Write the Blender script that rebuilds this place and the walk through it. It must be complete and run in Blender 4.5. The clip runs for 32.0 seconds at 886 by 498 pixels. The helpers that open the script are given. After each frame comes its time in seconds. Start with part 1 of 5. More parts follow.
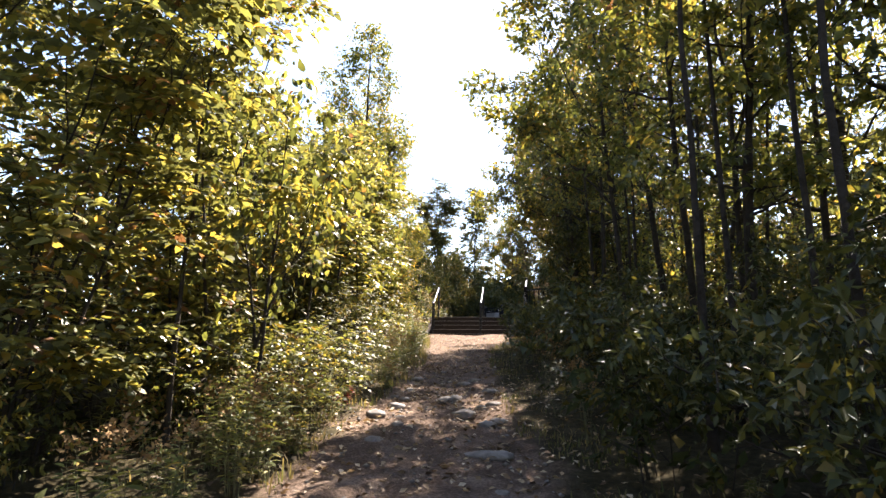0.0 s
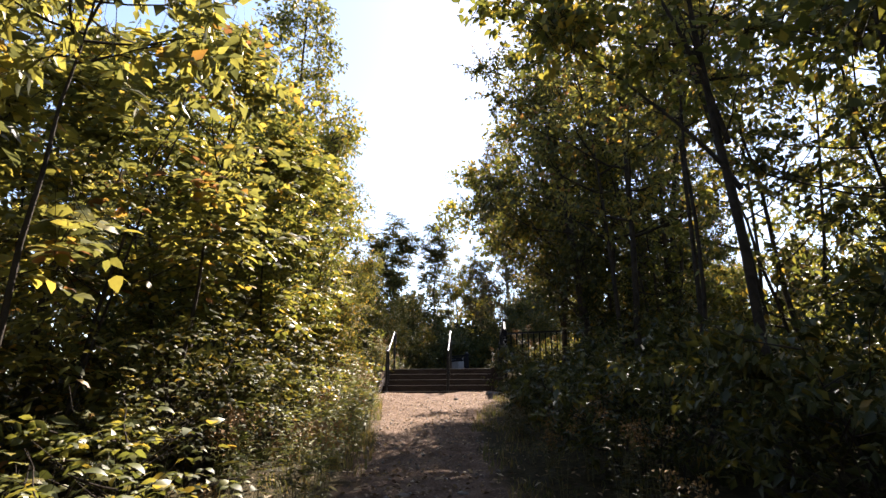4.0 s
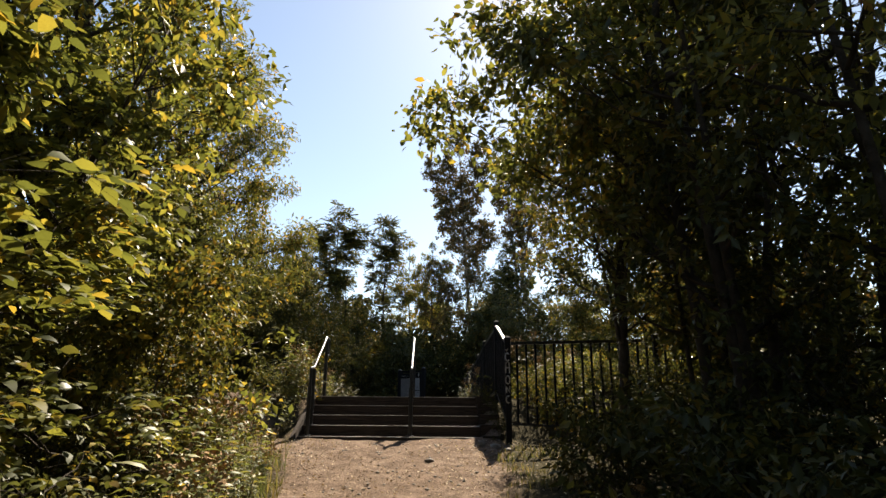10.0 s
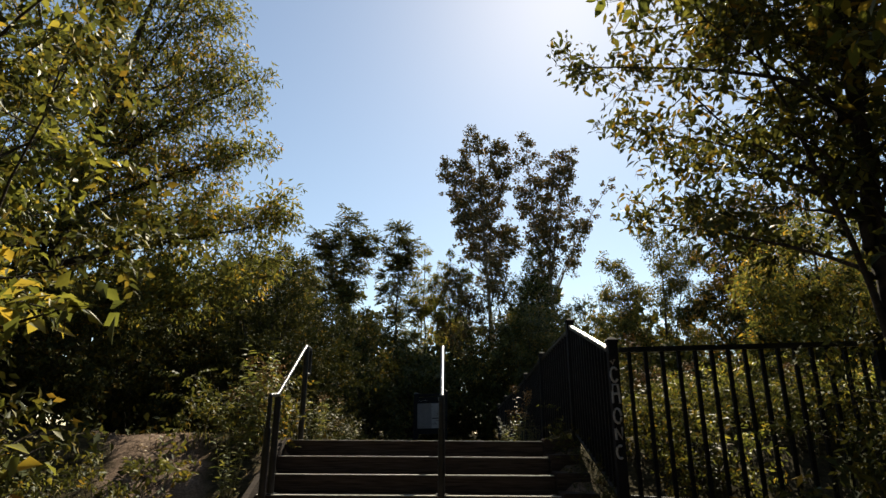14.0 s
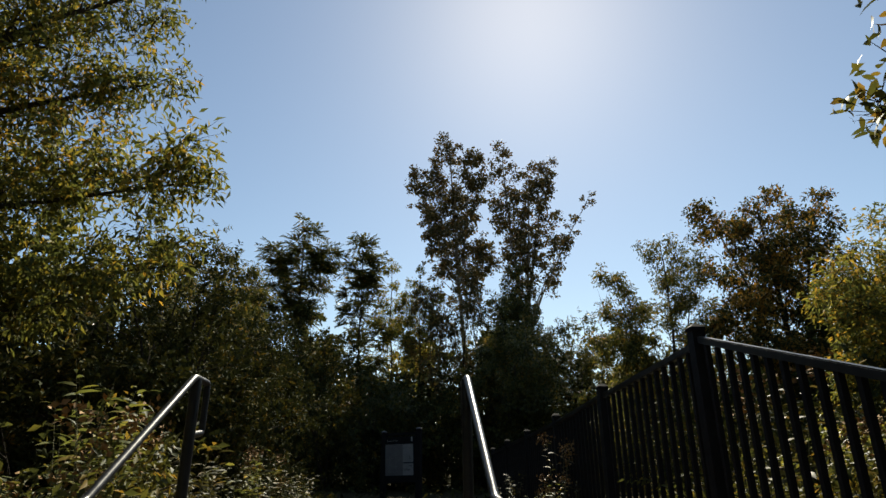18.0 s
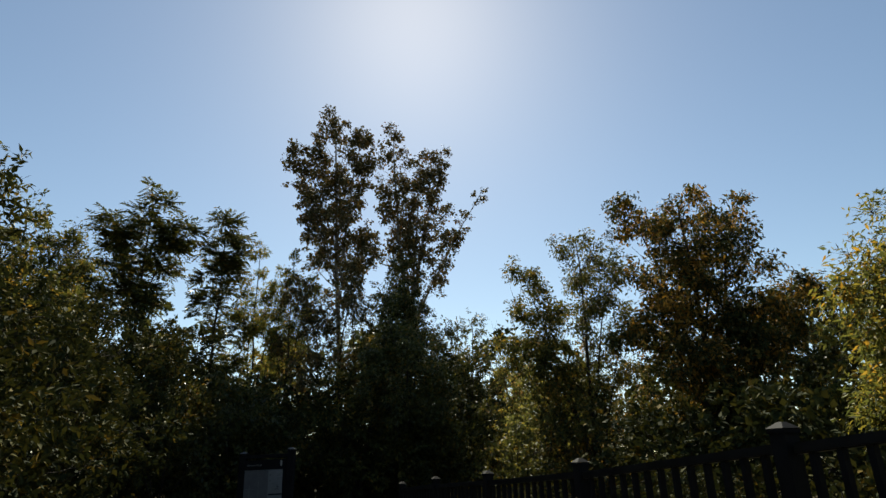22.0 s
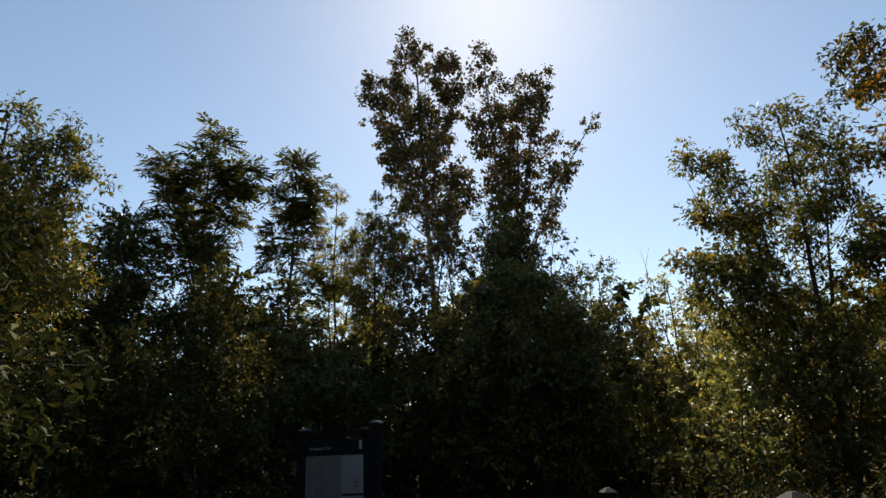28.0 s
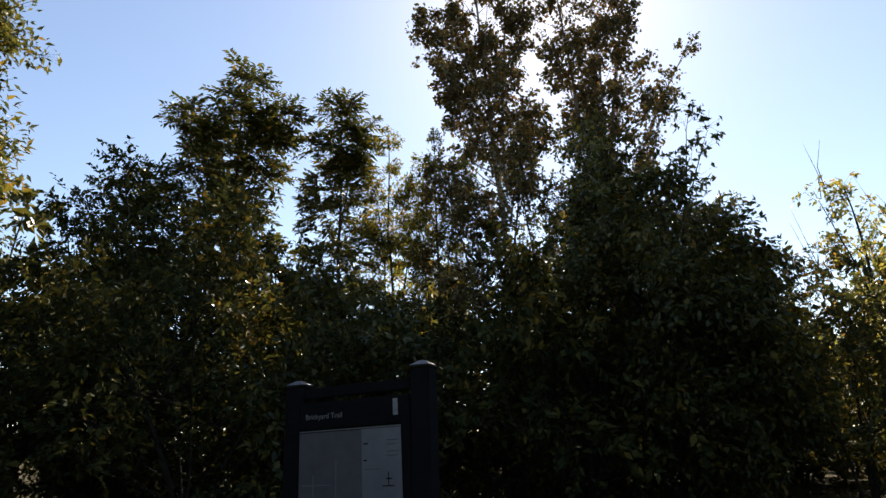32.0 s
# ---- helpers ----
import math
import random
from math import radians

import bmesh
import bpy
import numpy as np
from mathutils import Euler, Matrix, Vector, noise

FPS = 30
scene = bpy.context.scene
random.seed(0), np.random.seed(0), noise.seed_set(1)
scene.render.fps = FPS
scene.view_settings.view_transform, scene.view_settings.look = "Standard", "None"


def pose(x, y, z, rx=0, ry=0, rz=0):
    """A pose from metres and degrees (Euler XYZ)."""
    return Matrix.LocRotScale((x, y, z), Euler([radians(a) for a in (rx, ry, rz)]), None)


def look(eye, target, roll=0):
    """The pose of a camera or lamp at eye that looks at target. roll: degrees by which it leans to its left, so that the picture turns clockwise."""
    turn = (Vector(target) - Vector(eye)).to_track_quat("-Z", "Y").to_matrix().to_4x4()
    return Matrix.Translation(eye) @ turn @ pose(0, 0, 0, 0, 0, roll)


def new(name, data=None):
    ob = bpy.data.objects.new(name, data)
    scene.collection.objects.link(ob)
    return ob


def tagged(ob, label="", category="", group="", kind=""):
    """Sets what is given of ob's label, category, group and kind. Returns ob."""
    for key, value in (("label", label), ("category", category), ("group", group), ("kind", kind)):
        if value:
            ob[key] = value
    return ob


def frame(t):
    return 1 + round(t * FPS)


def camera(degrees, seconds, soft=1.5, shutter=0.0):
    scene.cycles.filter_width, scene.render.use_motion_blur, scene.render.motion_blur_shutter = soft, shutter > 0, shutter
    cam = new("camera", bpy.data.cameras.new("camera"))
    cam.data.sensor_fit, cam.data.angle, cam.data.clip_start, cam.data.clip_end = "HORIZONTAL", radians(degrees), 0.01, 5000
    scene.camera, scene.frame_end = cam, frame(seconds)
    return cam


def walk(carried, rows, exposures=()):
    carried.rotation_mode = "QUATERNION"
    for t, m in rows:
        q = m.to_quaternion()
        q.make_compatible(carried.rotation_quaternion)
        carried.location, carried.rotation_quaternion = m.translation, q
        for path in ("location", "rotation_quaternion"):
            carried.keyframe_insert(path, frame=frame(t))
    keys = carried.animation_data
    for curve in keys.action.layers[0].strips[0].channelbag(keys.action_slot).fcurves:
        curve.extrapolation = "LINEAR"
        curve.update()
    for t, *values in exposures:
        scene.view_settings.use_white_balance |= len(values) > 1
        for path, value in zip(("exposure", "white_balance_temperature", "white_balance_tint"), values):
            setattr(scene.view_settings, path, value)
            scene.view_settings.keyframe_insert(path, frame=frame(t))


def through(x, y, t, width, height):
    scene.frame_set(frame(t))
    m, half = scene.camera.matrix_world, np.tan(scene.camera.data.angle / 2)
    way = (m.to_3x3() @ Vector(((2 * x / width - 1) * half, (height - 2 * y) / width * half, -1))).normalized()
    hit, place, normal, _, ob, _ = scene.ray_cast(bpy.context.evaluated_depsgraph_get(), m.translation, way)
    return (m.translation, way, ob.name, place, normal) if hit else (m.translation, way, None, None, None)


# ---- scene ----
cam = camera(74.2, 32.0)
# seconds, place in metres, heading, pitch, roll
PATH = [
    (0, 1.801, -21.309, -0.604, 8.55, 9.91, 0.60),
    (0.5, 1.654, -20.764, -0.566, 8.43, 10.66, 0.31),
    (1, 1.522, -20.236, -0.519, 6.58, 11.10, 0.20),
    (1.5, 1.408, -19.719, -0.456, 6.06, 11.21, 0.38),
    (2, 1.319, -19.190, -0.387, 5.99, 12.09, 0.55),
    (2.5, 1.256, -18.647, -0.327, 4.27, 13.15, 0.46),
    (3, 1.207, -18.094, -0.278, 4.31, 13.62, 0.17),
    (3.5, 1.167, -17.528, -0.240, 4.11, 13.97, -0.20),
    (5.5, 0.845, -15.267, -0.083, 4.31, 15.49, -0.10),
    (6, 0.769, -14.763, -0.013, 3.18, 15.37, -0.19),
    (6.5, 0.674, -14.221, 0.037, 2.97, 15.04, -0.34),
    (7, 0.579, -13.657, 0.066, 0.68, 14.63, -0.44),
    (7.5, 0.499, -13.125, 0.096, -0.24, 14.59, -0.38),
    (8, 0.434, -12.625, 0.145, -0.36, 14.65, -0.24),
    (8.5, 0.385, -12.122, 0.218, -0.59, 14.59, -0.05),
    (9, 0.356, -11.614, 0.304, -0.47, 15.04, 0.25),
    (9.5, 0.351, -11.111, 0.381, -1.28, 15.49, 0.53),
    (10, 0.356, -10.607, 0.434, -1.01, 15.49, 0.54),
    (10.5, 0.353, -10.111, 0.469, -0.92, 16.14, 0.49),
    (11, 0.323, -9.623, 0.508, -0.24, 16.65, 0.78),
    (11.5, 0.262, -9.116, 0.565, -0.24, 17.04, 1.23),
    (12, 0.181, -8.570, 0.627, -0.27, 17.00, 1.32),
    (12.5, 0.110, -7.993, 0.680, 2.31, 16.95, 0.97),
    (13, 0.066, -7.411, 0.720, 2.46, 16.98, 0.59),
    (13.5, 0.045, -6.858, 0.753, 2.34, 17.03, 0.45),
    (14, 0.045, -6.343, 0.782, 0.30, 17.46, 0.31),
    (14.5, 0.066, -5.850, 0.805, -0.09, 17.46, 0.00),
    (16.5, -0.032, -3.877, 1.036, -1.18, 19.08, -0.10),
    (17, -0.153, -3.493, 1.128, -1.67, 19.33, -0.23),
    (17.5, -0.265, -3.130, 1.228, -1.46, 19.96, -0.32),
    (18, -0.382, -2.742, 1.310, -3.60, 20.00, -0.40),
    (18.5, -0.526, -2.287, 1.348, -3.97, 20.22, -0.47),
    (19, -0.654, -1.776, 1.371, -4.75, 20.58, -0.55),
    (19.5, -0.730, -1.244, 1.461, -6.93, 20.46, -0.62),
    (20, -0.768, -0.730, 1.583, -8.85, 20.53, -0.71),
    (20.5, -0.764, -0.263, 1.661, -12.69, 20.42, -0.81),
    (21, -0.756, 0.152, 1.713, -12.74, 20.52, -0.97),
    (21.5, -0.785, 0.529, 1.790, -17.67, 20.20, -1.13),
    (22, -0.841, 0.869, 1.894, -17.41, 20.07, -1.18),
    (22.5, -0.889, 1.173, 1.988, -14.16, 20.27, -1.11),
    (23, -0.880, 1.473, 2.084, -14.04, 19.91, -1.02),
    (23.5, -0.815, 1.798, 2.166, -13.79, 19.63, -0.93),
    (24, -0.737, 2.159, 2.217, -13.70, 19.35, -0.88),
    (24.5, -0.672, 2.547, 2.255, -13.85, 18.54, -0.90),
    (26.5, -0.415, 4.720, 2.064, -12.21, 18.24, -1.30),
    (27, -0.384, 5.400, 2.024, -10.74, 18.24, -1.32),
    (27.5, -0.328, 6.065, 1.987, -9.12, 18.27, -1.38),
    (28, -0.245, 6.731, 1.955, -8.36, 18.36, -1.46),
    (28.5, -0.165, 7.400, 1.929, -6.57, 18.39, -1.54),
    (29, -0.125, 8.016, 1.907, -6.07, 18.12, -1.65),
    (29.5, -0.123, 8.532, 1.877, -4.77, 18.12, -1.74),
    (30, -0.106, 9.001, 1.835, -2.20, 18.06, -1.74),
    (30.5, -0.047, 9.524, 1.793, -0.63, 18.18, -1.71),
    (31, 0.034, 10.103, 1.762, -1.24, 18.32, -1.75),
    (31.5, 0.092, 10.653, 1.740, -1.30, 18.15, -1.87),
    (32, 0.108, 11.141, 1.720, -1.20, 18.00, -2.00),
]
EXPOSURES = [(0.0, 2.9, 6950, 18), (1.0, 2.35, 6950, 19), (3.0, 2.35, 6950, 19), (6.0, 2.35, 7050, 20), (8.0, 2.08, 7150, 18), (9.5, 1.7, 7600, 11), (11.5, 1.64, 7600, 9), (13.0, 1.42, 7550, 7), (14.5, 1.15, 7450, 6), (17.0, 1.0, 7250, 5), (20.0, 0.9, 7100, 3), (24.0, 0.9, 7050, 3), (27.0, 1.15, 7200, 5), (30.0, 1.4, 7250, 10), (32.0, 1.68, 7250, 12)]
walk(cam, [(t, pose(x, y, z, 90 + pitch, 0, yaw) @ pose(0, 0, 0, 0, 0, roll)) for t, x, y, z, yaw, pitch, roll in PATH], EXPOSURES)

# ---- sky and sun ----
SUN_EL, SUN_AZ = radians(43.0), radians(14.5)
world = bpy.data.worlds.new("sky")
scene.world = world
world.use_nodes = True
wn, wl = world.node_tree.nodes, world.node_tree.links
sky = wn.new("ShaderNodeTexSky")
sky.sky_type = "NISHITA"
sky.sun_disc = False
sky.sun_elevation, sky.sun_rotation = SUN_EL, SUN_AZ
sky.air_density, sky.dust_density, sky.ozone_density = 1.0, 0.25, 1.5
wn["Background"].inputs["Strength"].default_value = 0.068
wl.new(sky.outputs["Color"], wn["Background"].inputs["Color"])
SUN_DIR = Vector((math.sin(SUN_AZ) * math.cos(SUN_EL), math.cos(SUN_AZ) * math.cos(SUN_EL), math.sin(SUN_EL)))
sun = new("sun", bpy.data.lights.new("sun", "SUN"))
sun.data.energy, sun.data.angle, sun.data.color = 5.0, radians(0.53), (1.0, 0.95, 0.86)
sun.matrix_world = look(SUN_DIR * 60, (0, 0, 0))


# ---- materials ----
def material(name, rough=0.8, metal=0.0, spec=0.5):
    m = bpy.data.materials.new(name)
    m.use_nodes = True
    b = m.node_tree.nodes["Principled BSDF"]
    b.inputs["Roughness"].default_value, b.inputs["Metallic"].default_value = rough, metal
    b.inputs["Specular IOR Level"].default_value = spec
    return m, m.node_tree.nodes, m.node_tree.links, b


def ramp(nodes, stops):
    r = nodes.new("ShaderNodeValToRGB")
    while len(r.color_ramp.elements) < len(stops):
        r.color_ramp.elements.new(0.5)
    for e, (p, c) in zip(r.color_ramp.elements, stops):
        e.position, e.color = p, (*c, 1)
    return r


def noise_node(nodes, links, scale, detail=4.0, space="Object", rough=0.6):
    n = nodes.new("ShaderNodeTexNoise")
    n.inputs["Scale"].default_value, n.inputs["Detail"].default_value, n.inputs["Roughness"].default_value = scale, detail, rough
    links.new(nodes.new("ShaderNodeTexCoord").outputs[space], n.inputs["Vector"])
    return n


def bump(nodes, links, height, b, strength=0.4, distance=0.02):
    k = nodes.new("ShaderNodeBump")
    k.inputs["Strength"].default_value, k.inputs["Distance"].default_value = strength, distance
    links.new(height, k.inputs["Height"])
    links.new(k.outputs["Normal"], b.inputs["Normal"])


def mix_rgb(nodes, links, fac, a, b, mode="MIX"):
    x = nodes.new("ShaderNodeMix")
    x.data_type, x.blend_type = "RGBA", mode
    if hasattr(fac, "links"):
        links.new(fac, x.inputs[0])
    else:
        x.inputs[0].default_value = fac
    for k, v in ((6, a), (7, b)):
        if hasattr(v, "links"):
            links.new(v, x.inputs[k])
        else:
            x.inputs[k].default_value = (*v, 1)
    return x.outputs[2]


def leaf_material(name, stops, through=0.42, rough=0.6, patch=0.5, gloss=0.16):
    """Leaves: a colour for each leaf, patches of turning colour, light through the blade."""
    m, n, l, b = material(name, rough, 0, gloss)
    island = n.new("ShaderNodeNewGeometry").outputs["Random Per Island"]
    big = noise_node(n, l, 0.55, 2.0)
    add = n.new("ShaderNodeMath")
    add.operation = "MULTIPLY_ADD"
    l.new(big.outputs["Fac"], add.inputs[0])
    add.inputs[1].default_value, add.inputs[2].default_value = patch * 2, -patch
    tot = n.new("ShaderNodeMath")
    l.new(add.outputs[0], tot.inputs[0])
    l.new(island, tot.inputs[1])
    c = ramp(n, stops)
    l.new(tot.outputs[0], c.inputs["Fac"])
    fine = noise_node(n, l, 60.0, 2.0)
    col = mix_rgb(n, l, 0.35, c.outputs["Color"], mix_rgb(n, l, fine.outputs["Fac"], (0.5, 0.5, 0.5), (1.3, 1.3, 1.3)), "MULTIPLY")
    l.new(col, b.inputs["Base Color"])
    tr = n.new("ShaderNodeBsdfTranslucent")
    l.new(mix_rgb(n, l, 1.0, col, (1.3, 1.2, 0.85), "MULTIPLY"), tr.inputs["Color"])
    mx = n.new("ShaderNodeMixShader")
    mx.inputs[0].default_value = through
    l.new(b.outputs[0], mx.inputs[1])
    l.new(tr.outputs[0], mx.inputs[2])
    l.new(mx.outputs[0], n["Material Output"].inputs["Surface"])
    return m


LEAF_GOLD = leaf_material("leaf_gold", [(0.0, (0.075, 0.085, 0.036)), (0.35, (0.14, 0.148, 0.05)), (0.65, (0.235, 0.23, 0.06)), (0.88, (0.37, 0.305, 0.066)), (0.96, (0.36, 0.2, 0.05)), (1.0, (0.2, 0.1, 0.05))], 0.46, 0.47, 0.5, 0.35)
LEAF_GREEN = leaf_material("leaf_green", [(0.0, (0.065, 0.078, 0.024)), (0.5, (0.125, 0.138, 0.032)), (0.8, (0.22, 0.21, 0.046)), (1.0, (0.35, 0.25, 0.046))], 0.46, 0.47, 0.5, 0.35)
# Dark green leaves; on the right verge the dark tone also paints shade.
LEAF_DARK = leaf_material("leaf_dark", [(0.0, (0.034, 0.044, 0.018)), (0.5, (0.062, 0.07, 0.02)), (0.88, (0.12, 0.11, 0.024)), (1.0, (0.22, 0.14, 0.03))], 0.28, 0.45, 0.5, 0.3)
# Green leaves with the deep shade inside the wood put into their colour.
LEAF_SHADED = leaf_material("leaf_shaded", [(0.0, (0.024, 0.031, 0.014)), (0.5, (0.042, 0.048, 0.017)), (0.9, (0.08, 0.074, 0.02)), (1.0, (0.16, 0.11, 0.026))], 0.1, 0.8, 0.5, 0.04)
LEAF_RUST = leaf_material("leaf_rust", [(0.0, (0.05, 0.05, 0.024)), (0.45, (0.085, 0.074, 0.032)), (0.75, (0.13, 0.098, 0.04)), (1.0, (0.2, 0.11, 0.04))], 0.2)
LEAF_WILLOW = leaf_material("leaf_willow", [(0.0, (0.07, 0.085, 0.03)), (0.5, (0.135, 0.145, 0.04)), (0.85, (0.25, 0.21, 0.042)), (1.0, (0.4, 0.24, 0.042))], 0.42)
LEAF_OLIVE = leaf_material("leaf_olive", [(0.0, (0.045, 0.054, 0.02)), (0.5, (0.082, 0.088, 0.025)), (0.85, (0.155, 0.135, 0.03)), (1.0, (0.27, 0.17, 0.034))], 0.32)
LEAF_AMBER = leaf_material("leaf_amber", [(0.0, (0.035, 0.042, 0.016)), (0.5, (0.06, 0.062, 0.02)), (0.72, (0.17, 0.11, 0.026)), (1.0, (0.36, 0.19, 0.034))], 0.28, 0.6, 0.9, 0.12)


def bark_material(name, a, b2):
    m, n, l, b = material(name, 0.95, 0, 0.08)
    k = noise_node(n, l, 9.0, 6.0)
    k.inputs["Distortion"].default_value = 0.6
    c = ramp(n, [(0.3, a), (0.7, b2)])
    l.new(k.outputs["Fac"], c.inputs["Fac"])
    l.new(c.outputs["Color"], b.inputs["Base Color"])
    bump(n, l, noise_node(n, l, 45.0, 5.0).outputs["Fac"], b, 0.7, 0.02)
    return m


BARK = bark_material("bark", (0.022, 0.018, 0.014), (0.06, 0.049, 0.039))
BARK_PALE = bark_material("bark_pale", (0.1, 0.09, 0.075), (0.24, 0.21, 0.175))


def ground_material():
    m, n, l, b = material("trail_ground", 1.0, 0, 0.03)
    mask = n.new("ShaderNodeAttribute")
    mask.attribute_name = "trail"
    brk = noise_node(n, l, 2.2, 5.0)
    edge = n.new("ShaderNodeMath")
    edge.operation = "MULTIPLY_ADD"
    l.new(brk.outputs["Fac"], edge.inputs[0])
    edge.inputs[1].default_value = 0.9
    l.new(mask.outputs["Fac"], edge.inputs[2])
    sharp = ramp(n, [(0.72, (0, 0, 0)), (0.98, (1, 1, 1))])
    l.new(edge.outputs[0], sharp.inputs["Fac"])
    soil = ramp(n, [(0.25, (0.078, 0.055, 0.042)), (0.5, (0.163, 0.117, 0.09)), (0.72, (0.272, 0.205, 0.162))])
    l.new(noise_node(n, l, 3.5, 8.0, rough=0.7).outputs["Fac"], soil.inputs["Fac"])
    grit = ramp(n, [(0.42, (0.62, 0.6, 0.58)), (0.62, (1.15, 1.12, 1.08))])
    l.new(noise_node(n, l, 55.0, 4.0).outputs["Fac"], grit.inputs["Fac"])
    earth = mix_rgb(n, l, 1.0, soil.outputs["Color"], grit.outputs["Color"], "MULTIPLY")
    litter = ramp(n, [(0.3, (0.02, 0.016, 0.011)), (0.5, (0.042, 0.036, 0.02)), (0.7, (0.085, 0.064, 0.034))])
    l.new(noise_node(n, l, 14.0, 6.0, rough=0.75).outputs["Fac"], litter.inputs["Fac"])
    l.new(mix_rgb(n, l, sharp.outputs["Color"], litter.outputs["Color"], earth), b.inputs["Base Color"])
    bump(n, l, noise_node(n, l, 18.0, 8.0, rough=0.75).outputs["Fac"], b, 0.9, 0.035)
    return m


GROUND = ground_material()


def steel_material(name, low, high, spec):
    m, n, l, b = material(name, low, 0.0, spec)
    c = ramp(n, [(0.35, (0.006, 0.006, 0.007)), (0.75, (0.016, 0.016, 0.018))])
    l.new(noise_node(n, l, 6.0, 5.0).outputs["Fac"], c.inputs["Fac"])
    l.new(c.outputs["Color"], b.inputs["Base Color"])
    r = ramp(n, [(0.3, (low, low, low)), (0.8, (high, high, high))])
    l.new(noise_node(n, l, 22.0, 4.0).outputs["Fac"], r.inputs["Fac"])
    l.new(r.outputs["Color"], b.inputs["Roughness"])
    bump(n, l, noise_node(n, l, 160.0, 2.0).outputs["Fac"], b, 0.08, 0.002)
    return m


STEEL = steel_material("black_coated_steel", 0.28, 0.42, 0.35)
SATIN = steel_material("black_satin_steel", 0.5, 0.7, 0.08)


def timber_material():
    m, n, l, b = material("weathered_timber", 0.9, 0, 0.08)
    k = n.new("ShaderNodeTexNoise")
    mp = n.new("ShaderNodeMapping")
    mp.inputs["Scale"].default_value = (1.2, 22, 22)
    l.new(n.new("ShaderNodeTexCoord").outputs["Object"], mp.inputs["Vector"])
    l.new(mp.outputs[0], k.inputs["Vector"])
    k.inputs["Scale"].default_value, k.inputs["Detail"].default_value = 3.0, 6.0
    c = ramp(n, [(0.3, (0.018, 0.013, 0.011)), (0.7, (0.058, 0.043, 0.035))])
    l.new(k.outputs["Fac"], c.inputs["Fac"])
    l.new(c.outputs["Color"], b.inputs["Base Color"])
    bump(n, l, k.outputs["Fac"], b, 0.5, 0.01)
    return m


TIMBER = timber_material()


def speckled(name, a, b2, scale, rough=0.85, relief=0.5, spec=0.5):
    m, n, l, b = material(name, rough, 0, spec)
    c = ramp(n, [(0.32, a), (0.68, b2)])
    l.new(noise_node(n, l, scale, 7.0, rough=0.7).outputs["Fac"], c.inputs["Fac"])
    l.new(c.outputs["Color"], b.inputs["Base Color"])
    bump(n, l, noise_node(n, l, scale * 4, 5.0).outputs["Fac"], b, relief, 0.01)
    return m


GRAVEL = speckled("gravel_tread", (0.11, 0.088, 0.07), (0.24, 0.2, 0.165), 30.0)
# Pale colour that paints the sunlit line along each step edge.
LIT_EDGE = speckled("pale_lit_edge", (0.3, 0.28, 0.25), (0.55, 0.52, 0.47), 18.0)
STONE = speckled("grey_stone", (0.095, 0.082, 0.07), (0.225, 0.195, 0.17), 12.0)
PANEL = speckled("dark_sign_board", (0.008, 0.008, 0.009), (0.014, 0.014, 0.016), 5.0, 0.8, 0.05, 0.08)
SHEET = speckled("faded_map_sheet", (0.17, 0.175, 0.19), (0.25, 0.255, 0.27), 3.0, 0.3, 0.02)
SHEET_BLUE = speckled("faded_map_print", (0.085, 0.085, 0.095), (0.14, 0.14, 0.15), 2.5, 0.3, 0.02)
PALE_INK = speckled("pale_lettering", (0.2, 0.2, 0.2), (0.28, 0.28, 0.28), 20.0, 0.6, 0.02)
CHALK = speckled("pale_spray_paint", (0.2, 0.2, 0.2), (0.4, 0.4, 0.4), 25.0, 0.7, 0.02)


# ---- mesh helpers ----
def link_mesh(name, mesh, mat, parent=None, label=""):
    mesh.materials.append(mat)
    ob = new(name, mesh)
    if parent is not None:
        ob.parent = parent
    return tagged(ob, label)


def part(name, bm, mat, parent=None, label="", smooth=False):
    mesh = bpy.data.meshes.new(name)
    bm.normal_update()
    bm.to_mesh(mesh)
    bm.free()
    if smooth:
        mesh.shade_smooth()
    return link_mesh(name, mesh, mat, parent, label)


def arrays_mesh(name, verts, faces, smooth=False):
    """A mesh from numpy arrays; all faces have the same count of corners."""
    mesh = bpy.data.meshes.new(name)
    v, f = np.asarray(verts, np.float32), np.asarray(faces, np.int32)
    mesh.vertices.add(len(v))
    mesh.vertices.foreach_set("co", v.ravel())
    mesh.loops.add(f.size)
    mesh.loops.foreach_set("vertex_index", f.ravel())
    mesh.polygons.add(len(f))
    mesh.polygons.foreach_set("loop_start", np.arange(0, f.size, f.shape[1], dtype=np.int32))
    if smooth:
        mesh.polygons.foreach_set("use_smooth", np.ones(len(f), bool))
    mesh.update(calc_edges=True)
    return mesh


def thing(name, place, label, category, group="", kind="", turn=0.0):
    e = new(name)
    e.matrix_basis = pose(*place, 0, 0, turn)
    return tagged(e, label, category, group, kind)


def box(bm, x0, x1, y0, y1, z0, z1, bevel=0.0):
    g = bmesh.ops.create_cube(bm, size=1.0)
    bmesh.ops.transform(bm, matrix=Matrix.LocRotScale(((x0 + x1) / 2, (y0 + y1) / 2, (z0 + z1) / 2), None, (x1 - x0, y1 - y0, z1 - z0)), verts=g["verts"])
    if bevel:
        es = list({e for v in g["verts"] for e in v.link_edges})
        bmesh.ops.bevel(bm, geom=es, offset=bevel, segments=2, affect="EDGES")
    return bm


